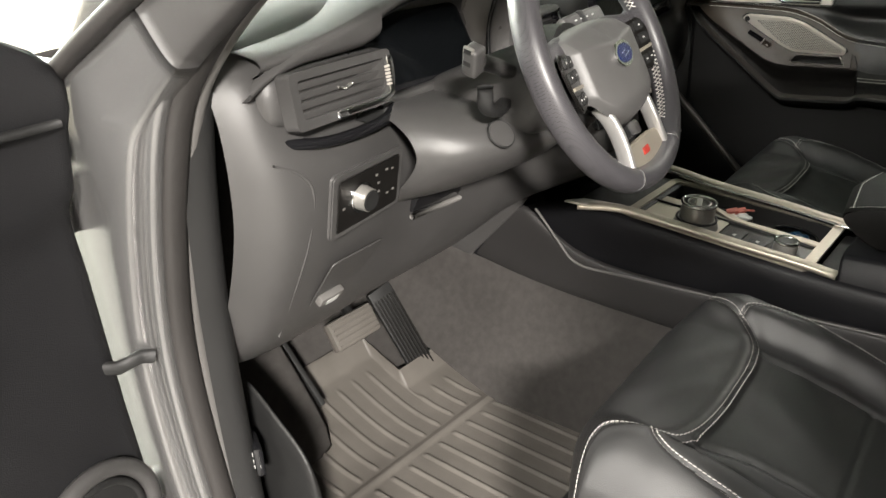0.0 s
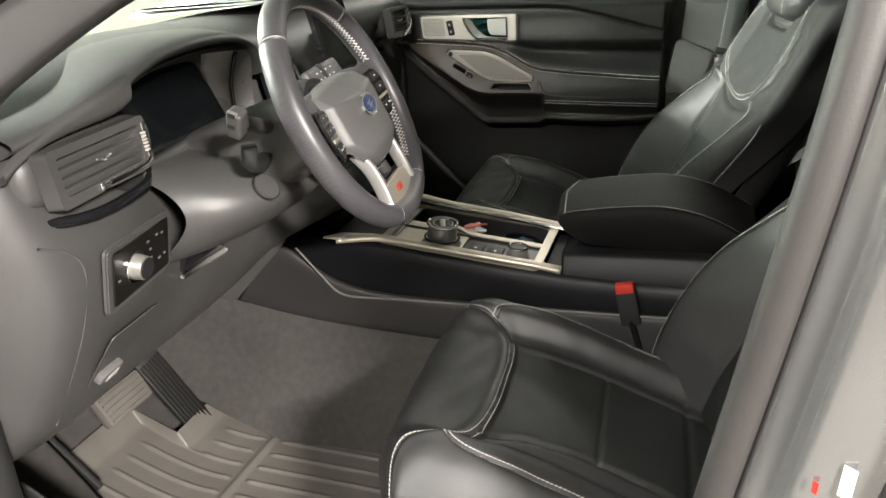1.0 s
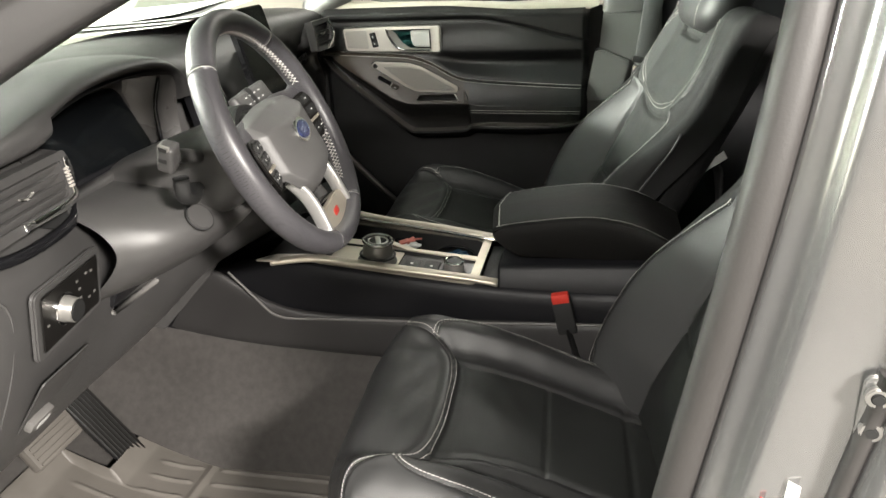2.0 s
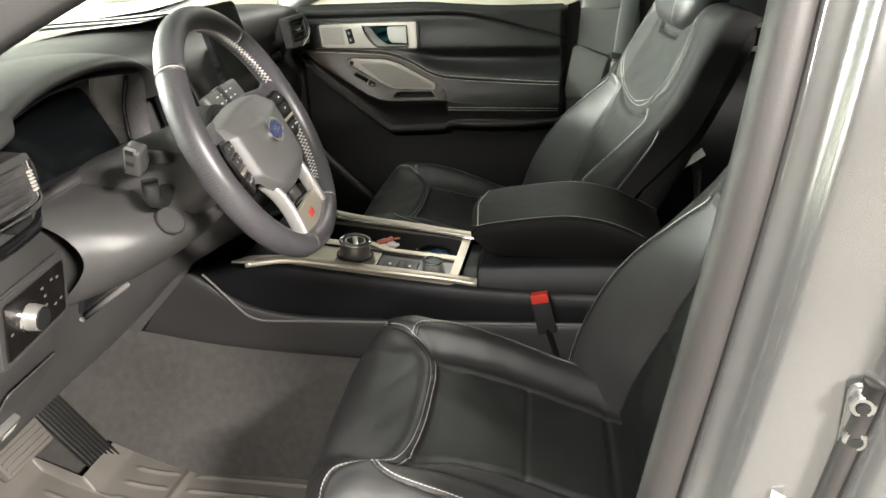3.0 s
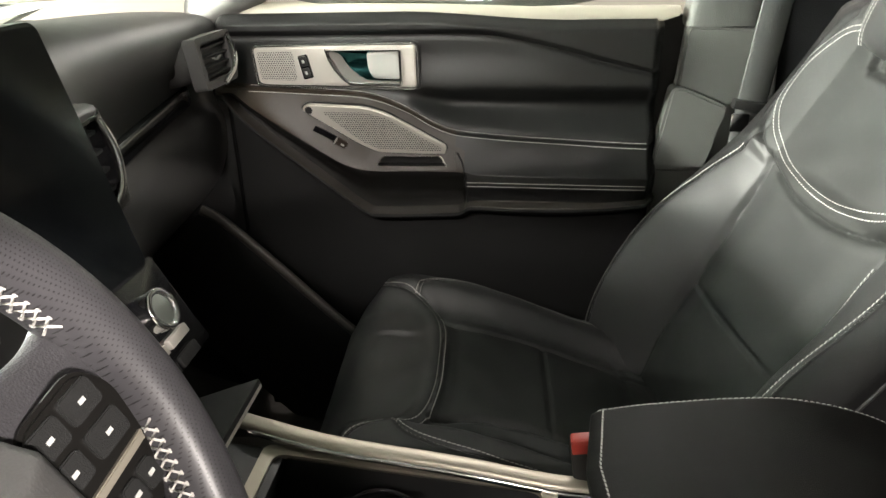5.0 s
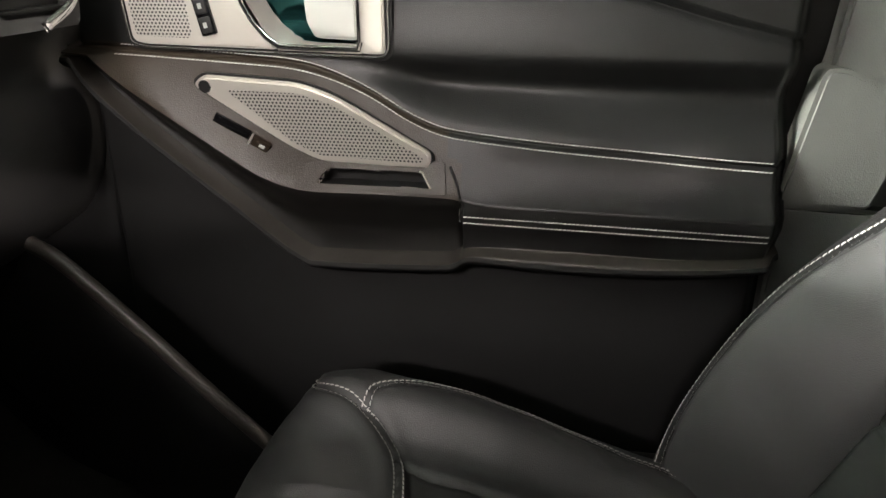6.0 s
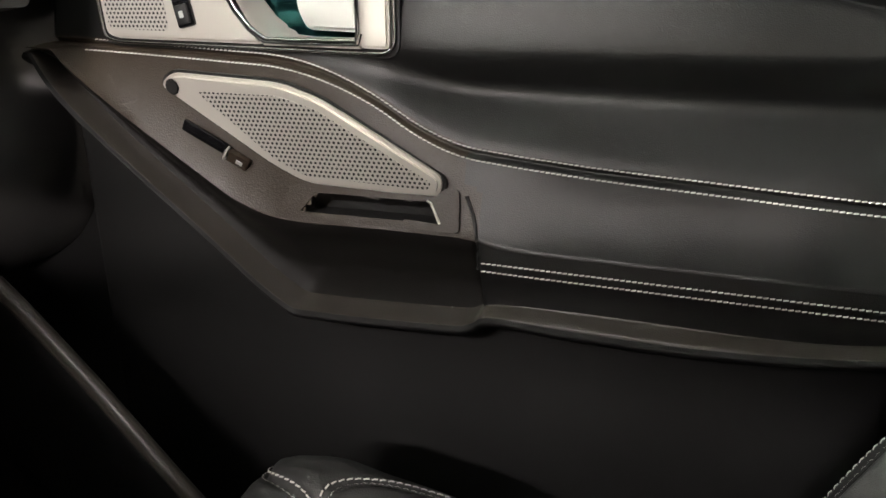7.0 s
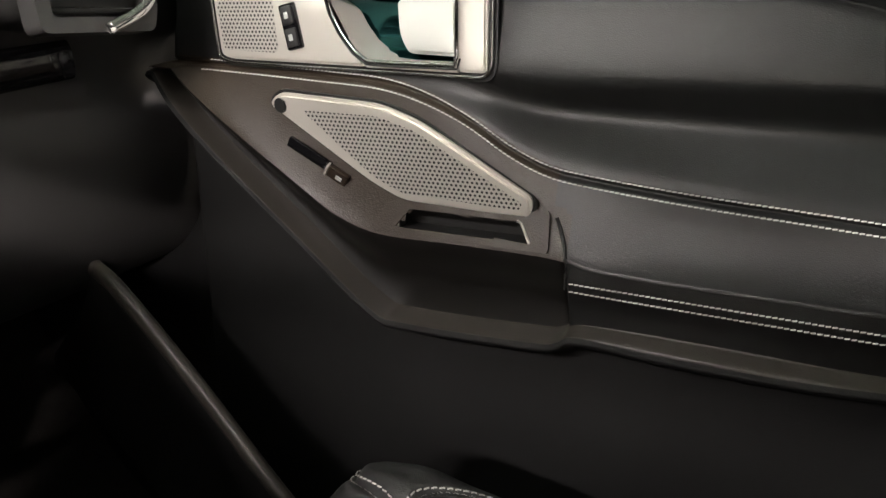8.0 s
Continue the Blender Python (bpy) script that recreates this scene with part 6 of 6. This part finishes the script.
def console():
    e = thing("center_console", "black centre console with satin silver rails and rotary shifter", "center console")
    slope = 0.105  # rise per metre forward
    top = lambda y: 0.868 + slope * y
    xs = {-1: -0.118, 1: 0.128}
    # side walls
    for sx, x in xs.items():
        rows = []
        for y, zt, zb, w in ((0.50, 0.80, 0.45, 0.03), (0.42, 0.83, 0.45, 0.02), (0.32, 0.885, 0.45, 0.012), (0.20, 0.885, 0.45, 0.0), (0.0, 0.862, 0.45, 0.0), (-0.2, 0.842, 0.45, 0.0), (-0.45, 0.84, 0.45, 0.0)):
            rows.append([(x - sx * 0.015, y, zt), (x, y, zt - 0.006), (x + sx * (0.004 + w), y, zt - 0.05), (x + sx * (0.004 + w), y, zt - 0.10), (x + sx * (0.012 + w), y, zt - 0.115), (x + sx * (0.016 + w), y, zb)])
        loft("side_wall", rows, CONSOLE_SHADED, e, "black console side", sub=1)
        if sx < 0:
            bar("side_moulding", [*spline([(-0.152, 0.326, 0.872), (-0.154, 0.300, 0.846), (-0.154, 0.256, 0.796), (-0.153, 0.243, 0.784), (-0.152, 0.226, 0.777), (-0.150, 0.20, 0.774), (-0.148, 0.10, 0.777), (-0.145, -0.46, 0.797)], 6)], 0.0022, 0.0022, GRAY_PLASTIC, e, "thin grey moulding", up=(1, 0, 0))
            low_edge = [(-0.152, 0.486, 0.735), (-0.152, 0.400, 0.722), (-0.152, 0.309, 0.711), (-0.150, 0.12, 0.702), (-0.147, -0.46, 0.700)]
            top_edge = [(-0.152, 0.372, 0.868), (-0.152, 0.350, 0.872), (-0.1515, 0.256, 0.794), (-0.148, 0.12, 0.775), (-0.143, -0.46, 0.795)]
            rows = [[(b[0] + 0.012, b[1], b[2]), b, tuple((np.array(a) * 0.4 + np.array(b) * 0.6)), a, (a[0] + 0.010, a[1], a[2] - 0.012)] for a, b in zip(low_edge, top_edge)]
            loft("lower_side_panel", rows, CONSOLE_GRAIN, e, "grained black lower side panel", sub=2)
            front = [(-0.366, 0.864), (-0.345, 0.890), (-0.42, 0.935), (-0.62, 0.90), (-0.66, 0.78), (-0.60, 0.742), (-0.493, 0.733)]
            plate("front_side_trim", [(-y, z) for y, z in front][::-1], 0.008, Matrix(((0, 0, -1, -0.148), (1, 0, 0, 0), (0, 1, 0, 0), (0, 0, 0, 1))), SOFT, e, "grained dark trim under the dashboard", bevel=0.002)
        # silver rails
        px = x * 0.94
        path = spline([(px + sx * 0.034, 0.235, top(0.235) + 0.002), (px + sx * 0.010, 0.16, top(0.16) + 0.010), (px, 0.08, top(0.08) + 0.008), (px - sx * 0.004, -0.05, top(-0.05) + 0.007), (px - sx * 0.010, -0.15, top(-0.15) + 0.005), (px - sx * 0.008, -0.205, top(-0.205) + 0.004)], 6)
        bar("rail", path, 0.011, 0.006, SILVER_DARK, e, "satin silver rail", n=16, power=2.8)
        if sx < 0:
            plate("rail_tip", rounded([(-0.158, 0.262), (-0.150, 0.225), (-0.118, 0.15), (-0.104, 0.12), (-0.100, 0.17), (-0.122, 0.235)], 0.006, 4), 0.004, Matrix.Translation((0, 0, 0.874)) @ pose(0, 0, 0, math.degrees(math.atan(slope))), SILVER, e, "bright silver rail tip", bevel=0.0015)
        bar("rail_edge", [p + np.array((-sx * 0.013, 0, -0.002)) for p in path[4:]], 0.0025, 0.0035, CHROME, e, n=8)
    # top plate with recesses
    tilt = Matrix.Translation((0, 0, 0.868)) @ pose(0, 0, 0, math.degrees(math.atan(slope)))
    def rect(x0, x1, y0, y1, r=0.012, n=5):
        return rounded([(x0, y0), (x1, y0), (x1, y1), (x0, y1)], r, n)
    frame_plate("top_frame", rect(-0.108, 0.116, -0.165, 0.165, 0.014), rect(-0.096, 0.102, -0.148, 0.150, 0.014), 0.006, tilt @ pose(0, 0, -0.006), SILVER_DARK, e, "champagne grey top frame")
    plate("divider", [(-0.006, -0.148), (0.012, -0.148), (0.010, -0.02), (0.040, 0.06), (0.030, 0.06), (-0.004, 0.0)], 0.005, tilt @ pose(0, 0, -0.0055), SILVER_DARK, e, "champagne grey divider", bevel=0.001)
    plate("switch_plate", rect(-0.096, -0.005, -0.146, 0.0, 0.006), 0.003, tilt @ pose(0, 0, -0.010), GLOSS_SOFT, e, "black switch plate", bevel=0.001)
    plate("shifter_plate", rect(-0.097, 0.03, 0.002, 0.150, 0.010), 0.003, tilt @ pose(0, 0, -0.009), SILVER_DARK, e, "champagne grey plate", bevel=0.001)
    d = new("shift_dial", None)
    d.parent = e
    q = tilt @ pose(-0.058, 0.045, 0)
    disc("dial_skirt", 0.041, 0.014, q @ pose(0, 0, 0.001), SATIN_GRAY, d, "satin grey skirt", taper=0.84, bevel=0.002)
    ring("skirt_ring", 0.0345, 0.0022, q @ pose(0, 0, 0.0085), HARD, d)
    disc("dial_body", 0.0300, 0.028, q @ pose(0, 0, 0.022), SATIN_GRAY, d, "bright rotary shifter", taper=0.97, bevel=0.002)
    ring("dial_rim", 0.029, 0.0035, q @ pose(0, 0, 0.038), CHROME, d)
    disc("dial_face", 0.0265, 0.003, q @ pose(0, 0, 0.0365), GLOSS, d, "gloss black dial face")
    ring("face_ring", 0.019, 0.0014, q @ pose(0, 0, 0.0382), SATIN_GRAY, d)
    box("face_bar", (0.040, 0.010, 0.002), q @ pose(0, 0, 0.0384, 0, 0, 20), SATIN_GRAY, d, bevel=0.0008)
    m = new("mode_dial", None)
    m.parent = e
    q = tilt @ pose(-0.060, -0.112, 0)
    disc("dial_base", 0.024, 0.006, q @ pose(0, 0, -0.005), HARD, m)
    disc("dial_body", 0.0195, 0.020, q @ pose(0, 0, 0.006), SATIN_GRAY, m, "bright mode dial", taper=0.96, bevel=0.0015)
    ring("dial_rim", 0.0175, 0.0028, q @ pose(0, 0, 0.0165), CHROME, m)
    disc("dial_face", 0.0155, 0.002, q @ pose(0, 0, 0.0155), HARD, m)
    for k, y in enumerate((-0.026, -0.066)):
        box("switch_key", (0.052, 0.030, 0.006), tilt @ pose(-0.058, y, -0.005), HARD, e, "black rocker key", bevel=0.002)
        box("mark", (0.007, 0.005, 0.0005), tilt @ pose(-0.058, y, -0.0017), LEGEND, e, bevel=0)
    # cup recess
    c = new("cup_recess", None)
    c.parent = e
    box("recess_floor", (0.115, 0.31, 0.004), tilt @ pose(0.052, 0.0, -0.075), HARD, c, bevel=0.001)
    for x in (-0.004, 0.104):
        box("recess_side", (0.004, 0.31, 0.075), tilt @ pose(x, 0, -0.040), HARD, c, bevel=0.001)
    for y in (-0.15, 0.152):
        box("recess_end", (0.115, 0.004, 0.075), tilt @ pose(0.05, y, -0.040), HARD, c, bevel=0.001)
    for y in (-0.095, 0.02):
        ring("cup_ring", 0.040, 0.003, tilt @ pose(0.052, y, -0.022), GLOSS, c, "gloss cup holder ring")
    box("rear_gap", (0.21, 0.05, 0.02), pose(0.004, -0.19, 0.825), HARD, e, bevel=0.004)
    box("front_shelf", (0.22, 0.12, 0.02), pose(0.004, 0.20, 0.875, 6), HARD, e, bevel=0.004)
    # rear box and arm rest lid
    rows = []
    for y, zt in ((-0.205, 0.885), (-0.21, 0.886), (-0.33, 0.892), (-0.52, 0.90)):
        rows.append([(-0.105, y, 0.46), (-0.108, y, 0.80), (-0.104, y, zt - 0.008), (-0.09, y, zt), (0.11, y, zt), (0.124, y, zt - 0.008), (0.128, y, 0.80), (0.125, y, 0.46)])
    rows = [[(x, rows[0][0][1], 0.66 + (z - 0.66) * 0.0) for x, y, z in rows[0]]] + rows
    loft("bin", rows, CONSOLE_SHADED, e, "black console bin", sub=0)
    return e


console()


# Seat leather darkened to carry the dashboard's shadow on the lid.
SHADED_LID_LEATHER = surface("shaded_lid_leather", (0.006, 0.0057, 0.0053), 0.6, grain=0.25, scale=900, kind="cells", var=0.14, rvar=0.06, spec=0.12)


def armrest():
    e = thing("armrest", "padded black leather armrest lid with stitched edges", "armrest")
    ny, nx = 60, 56
    us, vs = np.linspace(-1, 1, nx), np.linspace(0, 1, ny)
    x0, x1, y0, y1 = -0.088, 0.112, -0.195, -0.54
    prof = spline([(0, 0.956), (0.15, 0.967), (0.4, 0.979), (0.58, 0.980), (0.78, 0.964), (1.0, 0.925)], 10)
    v = []
    cx, hw = (x0 + x1) / 2, (x1 - x0) / 2
    for a in us:
        for t in vs:
            y = y0 + (y1 - y0) * t
            z = np.interp(t, prof[:, 0], prof[:, 1])
            x = cx + hw * a * (1 + 0.015 * t)
            y -= 0.012 * (1 - abs(a)) * (1 - t) * -1
            z += 0.006 * (1 - a * a)
            z -= 0.004 * max(0, (abs(a) - 0.95) / 0.05) ** 2 + 0.004 * max(0, (0.03 - t) / 0.03) ** 2
            z -= 0.0022 * math.exp(-(((abs(a) - 0.955) / 0.015) ** 2))
            v.append((x, y, z))
    f = [(i * ny + j, (i + 1) * ny + j, (i + 1) * ny + j + 1, i * ny + j + 1) for i in range(nx - 1) for j in range(ny - 1)]
    attach("lid_top", mesh_from("lid_top", v, f, SHADED_LID_LEATHER), e, "black leather lid top")
    for sx, k in ((-1, 0), (1, nx - 1)):
        rows = [[v[k * ny + j], (v[k * ny + j][0] + sx * 0.004, v[k * ny + j][1], v[k * ny + j][2] - 0.012), (v[k * ny + j][0] + sx * 0.001, v[k * ny + j][1] - 0.042 * (1 - j / ny), v[k * ny + j][2] - 0.045), (v[k * ny + j][0] - sx * 0.012, v[k * ny + j][1] - 0.062 * (1 - j / ny), 0.895)] for j in range(0, ny, 3)] 
        loft("lid_side", rows, SHADED_LID_LEATHER, e, "black leather lid side", sub=1)
    rows = [[v[i * ny], (v[i * ny][0], v[i * ny][1] + 0.003, v[i * ny][2] - 0.012), (v[i * ny][0], v[i * ny][1] - 0.040, v[i * ny][2] - 0.045), (v[i * ny][0] * 0.94, v[i * ny][1] - 0.062, 0.895)] for i in range(0, nx, 5)]
    loft("lid_front", rows, SHADED_LID_LEATHER, e, "black leather lid front", sub=1)
    for sx, k in ((-1, 1), (1, nx - 2)):
        for off in (0, 0.006):
            pts = [np.array(v[k * ny + j]) + np.array((-sx * (0.002 + off), 0, 0.0016)) for j in range(1, ny)]
            vv, ff = stitch_mesh(pts, [(0, 0, 1)] * len(pts))
            attach("lid_stitching", mesh_from("lid_stitching", vv, ff, THREAD), e, "pale double stitching")
    pts = [np.array(v[i * ny + 2]) + np.array((0, 0, 0.0016)) for i in range(1, nx - 1)]
    vv, ff = stitch_mesh(pts, [(0, 0, 1)] * len(pts))
    attach("front_stitching", mesh_from("front_stitching", vv, ff, THREAD), e, "pale stitching")


armrest()


def buckles():
    for name, at, turn in (("driver", (-0.142, -0.325, 0.845), -12), ("passenger", (0.125, -0.193, 0.900), -8)):
        e = thing("belt_buckle", "black seat belt buckle with red release button", "seat belt buckle", at, group="belt buckles")
        e.rotation_euler = (radians(turn), 0, 0)
        box("housing", (0.022, 0.036, 0.075), pose(0, 0, -0.034), HARD, e, bevel=0.006)
        box("button", (0.017, 0.032, 0.020), pose(-0.003, 0.0, 0.002), RED, e, "red release button", bevel=0.004)
        bar("stalk", [(0, 0, -0.06), (0.004, -0.02, -0.3)], 0.012, 0.006, HARD, e)


buckles()


def cup_contents():
    e = thing("wrapper", "crumpled red and white paper wrapper in the cup holder", "paper wrapper", (0.035, 0.0, 0.862))
    rng = random.Random(4)
    bm = bmesh.new()
    bmesh.ops.create_icosphere(bm, subdivisions=3, radius=0.016)
    for v in bm.verts:
        v.co = Vector((v.co.x * 1.0, v.co.y * 1.7, v.co.z * 0.55)) * (0.8 + 0.45 * noise.noise(v.co * 90))
    from_bm("paper_body", bm, PAPER, e, smooth=False)
    for k in range(3):
        box("red_patch", (0.012, 0.020, 0.004), pose(-0.006 + 0.008 * k, 0.012 - 0.012 * k, 0.010, rng.uniform(-20, 20), rng.uniform(-20, 20), rng.uniform(0, 90)), PINK, e, "faded red print", bevel=0.001)
    b = thing("blue_cloth", "crumpled blue foil bag in the cup holder", "bag", (0.055, -0.095, 0.822))
    bm = bmesh.new()
    bmesh.ops.create_icosphere(bm, subdivisions=3, radius=0.032)
    for v in bm.verts:
        v.co = Vector((v.co.x, v.co.y, v.co.z * 0.6)) * (0.85 + 0.5 * noise.noise(v.co * 60))
    from_bm("foil", bm, CYAN, b, smooth=False)


PINK = surface("faded_red_print", (0.45, 0.13, 0.10), 0.6, var=0.3, var_scale=80)
CYAN = surface("blue_foil", (0.006, 0.04, 0.09), 0.3, metal=0.3, var=0.3, var_scale=60)
cup_contents()


# ---- driver's footwell ----
def footwell():
    m = thing("floor_mat", "dark rubber floor mat with raised ridges and dust", "floor mat", group="floor mats")
    nx, ny = 230, 130
    xs, ys = np.linspace(-0.735, -0.16, nx), np.linspace(-0.12, 0.66, ny)
    gx, gy = np.meshgrid(xs, ys, indexing="ij")
    gz = 0.470 + 0.20 * ease((gy - 0.42) / 0.42) * 0.6
    edge = np.minimum(np.minimum(gx + 0.735, -0.16 - gx), np.where(gx > -0.352, 0.552 - gy, 0.66 - gy))
    gz = gz + 0.028 * ease((0.035 - edge) / 0.03)
    # ridges along the mat, and one rib across
    k = (gx + 0.392) / 0.042
    ridge = np.clip(np.cos(k * 2 * math.pi) * 3.2 - 2.2, 0, 1)
    inner = ease((edge - 0.055) / 0.02) * ease((0.66 - gy) / 0.03)
    d = np.abs(gy - 0.382 + 0.03 * (gx + 0.4))
    gz = gz + 0.0045 * ridge * inner * (d > 0.022) + 0.005 * np.exp(-((d / 0.006) ** 2)) * inner
    verts = np.stack([gx, gy, gz], -1).reshape(-1, 3)
    f = [(i * ny + j, (i + 1) * ny + j, (i + 1) * ny + j + 1, i * ny + j + 1) for i in range(nx - 1) for j in range(ny - 1) if not (xs[i] > -0.352 and ys[j] > 0.545)]
    attach("tread", mesh_from("tread", verts, f, MAT), m)
    t = tagged(loft("tunnel_carpet", [[(-0.11, y, zt + 0.004), (-0.165, y, zt), (-0.19, y, zt - 0.10), (-0.235, y, zb + 0.06), (-0.26, y, zb)] for y, zt, zb in ((-0.3, 0.675, 0.44), (0.1, 0.700, 0.44), (0.28, 0.709, 0.45), (0.44, 0.728, 0.49), (0.60, 0.765, 0.56), (0.80, 0.83, 0.7))], CARPET, sub=2), "grey-black carpet on the side of the transmission tunnel", "carpet", kind="structure")
    # pedals
    p = thing("accelerator_pedal", "tall black ribbed accelerator pedal", "pedal", (-0.297, 0.578, 0.578))
    p.rotation_euler = (radians(-20), radians(-15), radians(-8))
    box("pad", (0.060, 0.014, 0.235), pose(0, 0, 0), HARD, p, bevel=0.005)
    for k in range(7):
        box("rib", (0.004, 0.004, 0.19), pose(-0.024 + 0.008 * k, -0.0085, 0), GLOSS_SOFT, p, bevel=0.001)
    bar("arm", [(0, 0.01, 0.08), (0.0, 0.07, 0.22)], 0.010, 0.008, HARD, p)
    b = thing("brake_pedal", "wide worn rubber brake pedal", "pedal", (-0.455, 0.555, 0.675))
    b.rotation_euler = (radians(-30), 0, 0)
    box("pad", (0.115, 0.022, 0.060), pose(0, 0, 0), MAT, b, "dusty rubber pad", bevel=0.008)
    for k in range(5):
        box("rib", (0.10, 0.004, 0.005), pose(0, -0.012, -0.022 + 0.011 * k), MAT, b, bevel=0.001)
    bar("arm", [(0.02, 0.012, 0.0), (0.03, 0.06, 0.14), (0.03, 0.10, 0.28)], 0.009, 0.014, HARD, b)
    r = thing("foot_rest", "grey carpeted foot rest beside the pedals", "foot rest")
    loft("rest", [[(x, 0.50, 0.47), (x, 0.56, 0.56), (x, 0.64, 0.66), (x, 0.74, 0.76)] for x in (-0.72, -0.65, -0.56)], CARPET, r, sub=1, solid=0.02)
    box("rest_edge", (0.012, 0.20, 0.014), pose(-0.556, 0.62, 0.622, 46, 0, 0), HARD, r, "black plastic edge", bevel=0.004)
    f2 = thing("floor_mat", "dark rubber floor mat in the passenger footwell", "floor mat", group="floor mats")
    rows = [[(x, y, 0.468 + (0.02 if x in (0.17, 0.60) else 0)) for y in (0.1, 0.2, 0.35, 0.5)] for x in (0.17, 0.19, 0.38, 0.58, 0.60)]
    loft("tread", rows, MAT, f2, sub=1)
    box("mat_bar", (0.36, 0.03, 0.02), pose(0.37, 0.44, 0.50), MAT, f2, "raised bar", bevel=0.005)


footwell()


# ---- rear of the cabin ----
def rear_cabin():
    b = thing("rear_seat", "black leather rear bench in deep shadow", "rear seat")
    rows = []
    for x in (-0.66, -0.64, -0.3, 0, 0.3, 0.64, 0.66):
        rows.append([(x, -0.98, 0.46), (x, -0.96, 0.74), (x, -1.02, 0.80), (x, -1.30, 0.76), (x, -1.40, 0.80), (x, -1.50, 1.1), (x, -1.58, 1.32), (x, -1.62, 1.30)])
    loft("bench", rows, LEATHER, b, sub=2)
    h = thing("door_handle", "silver door handle bezel on the rear door", "door handle", (0.765, -0.812, 1.160))
    frame_plate("bezel", rounded([(-0.075, -0.036), (0.06, -0.036), (0.06, 0.036), (-0.075, 0.036)], 0.008, 5), rounded([(-0.06, -0.024), (0.036, -0.024), (0.036, 0.024), (-0.06, 0.024)], 0.006, 5), 0.008, Matrix(((0, 0, -1, 0), (-1, 0, 0, 0), (0, 1, 0, 0), (0, 0, 0, 1))), SILVER, h, "satin silver frame")
    box("pull_lever", (0.008, 0.06, 0.035), pose(0.002, 0.01, 0), CHROME, h, "polished pull lever", bevel=0.003)
    s = thing("belt_end", "pale belt end sticking up behind the seats", "seat belt", (0.243, -0.622, 0.990))
    plate("tab", [(-0.03, 0.0), (0.05, -0.03), (0.055, -0.02), (-0.028, 0.018)], 0.004, pose(0, 0, 0, 75, 20, 60), PAPER, s, bevel=0.001)
    bar("strap", spline([(0.012, -0.004, -0.008), (0.03, -0.02, -0.06), (0.03, -0.03, -0.3), (0.03, -0.03, -0.535)], 5), 0.012, 0.004, HARD, s, "black stalk")


rear_cabin()
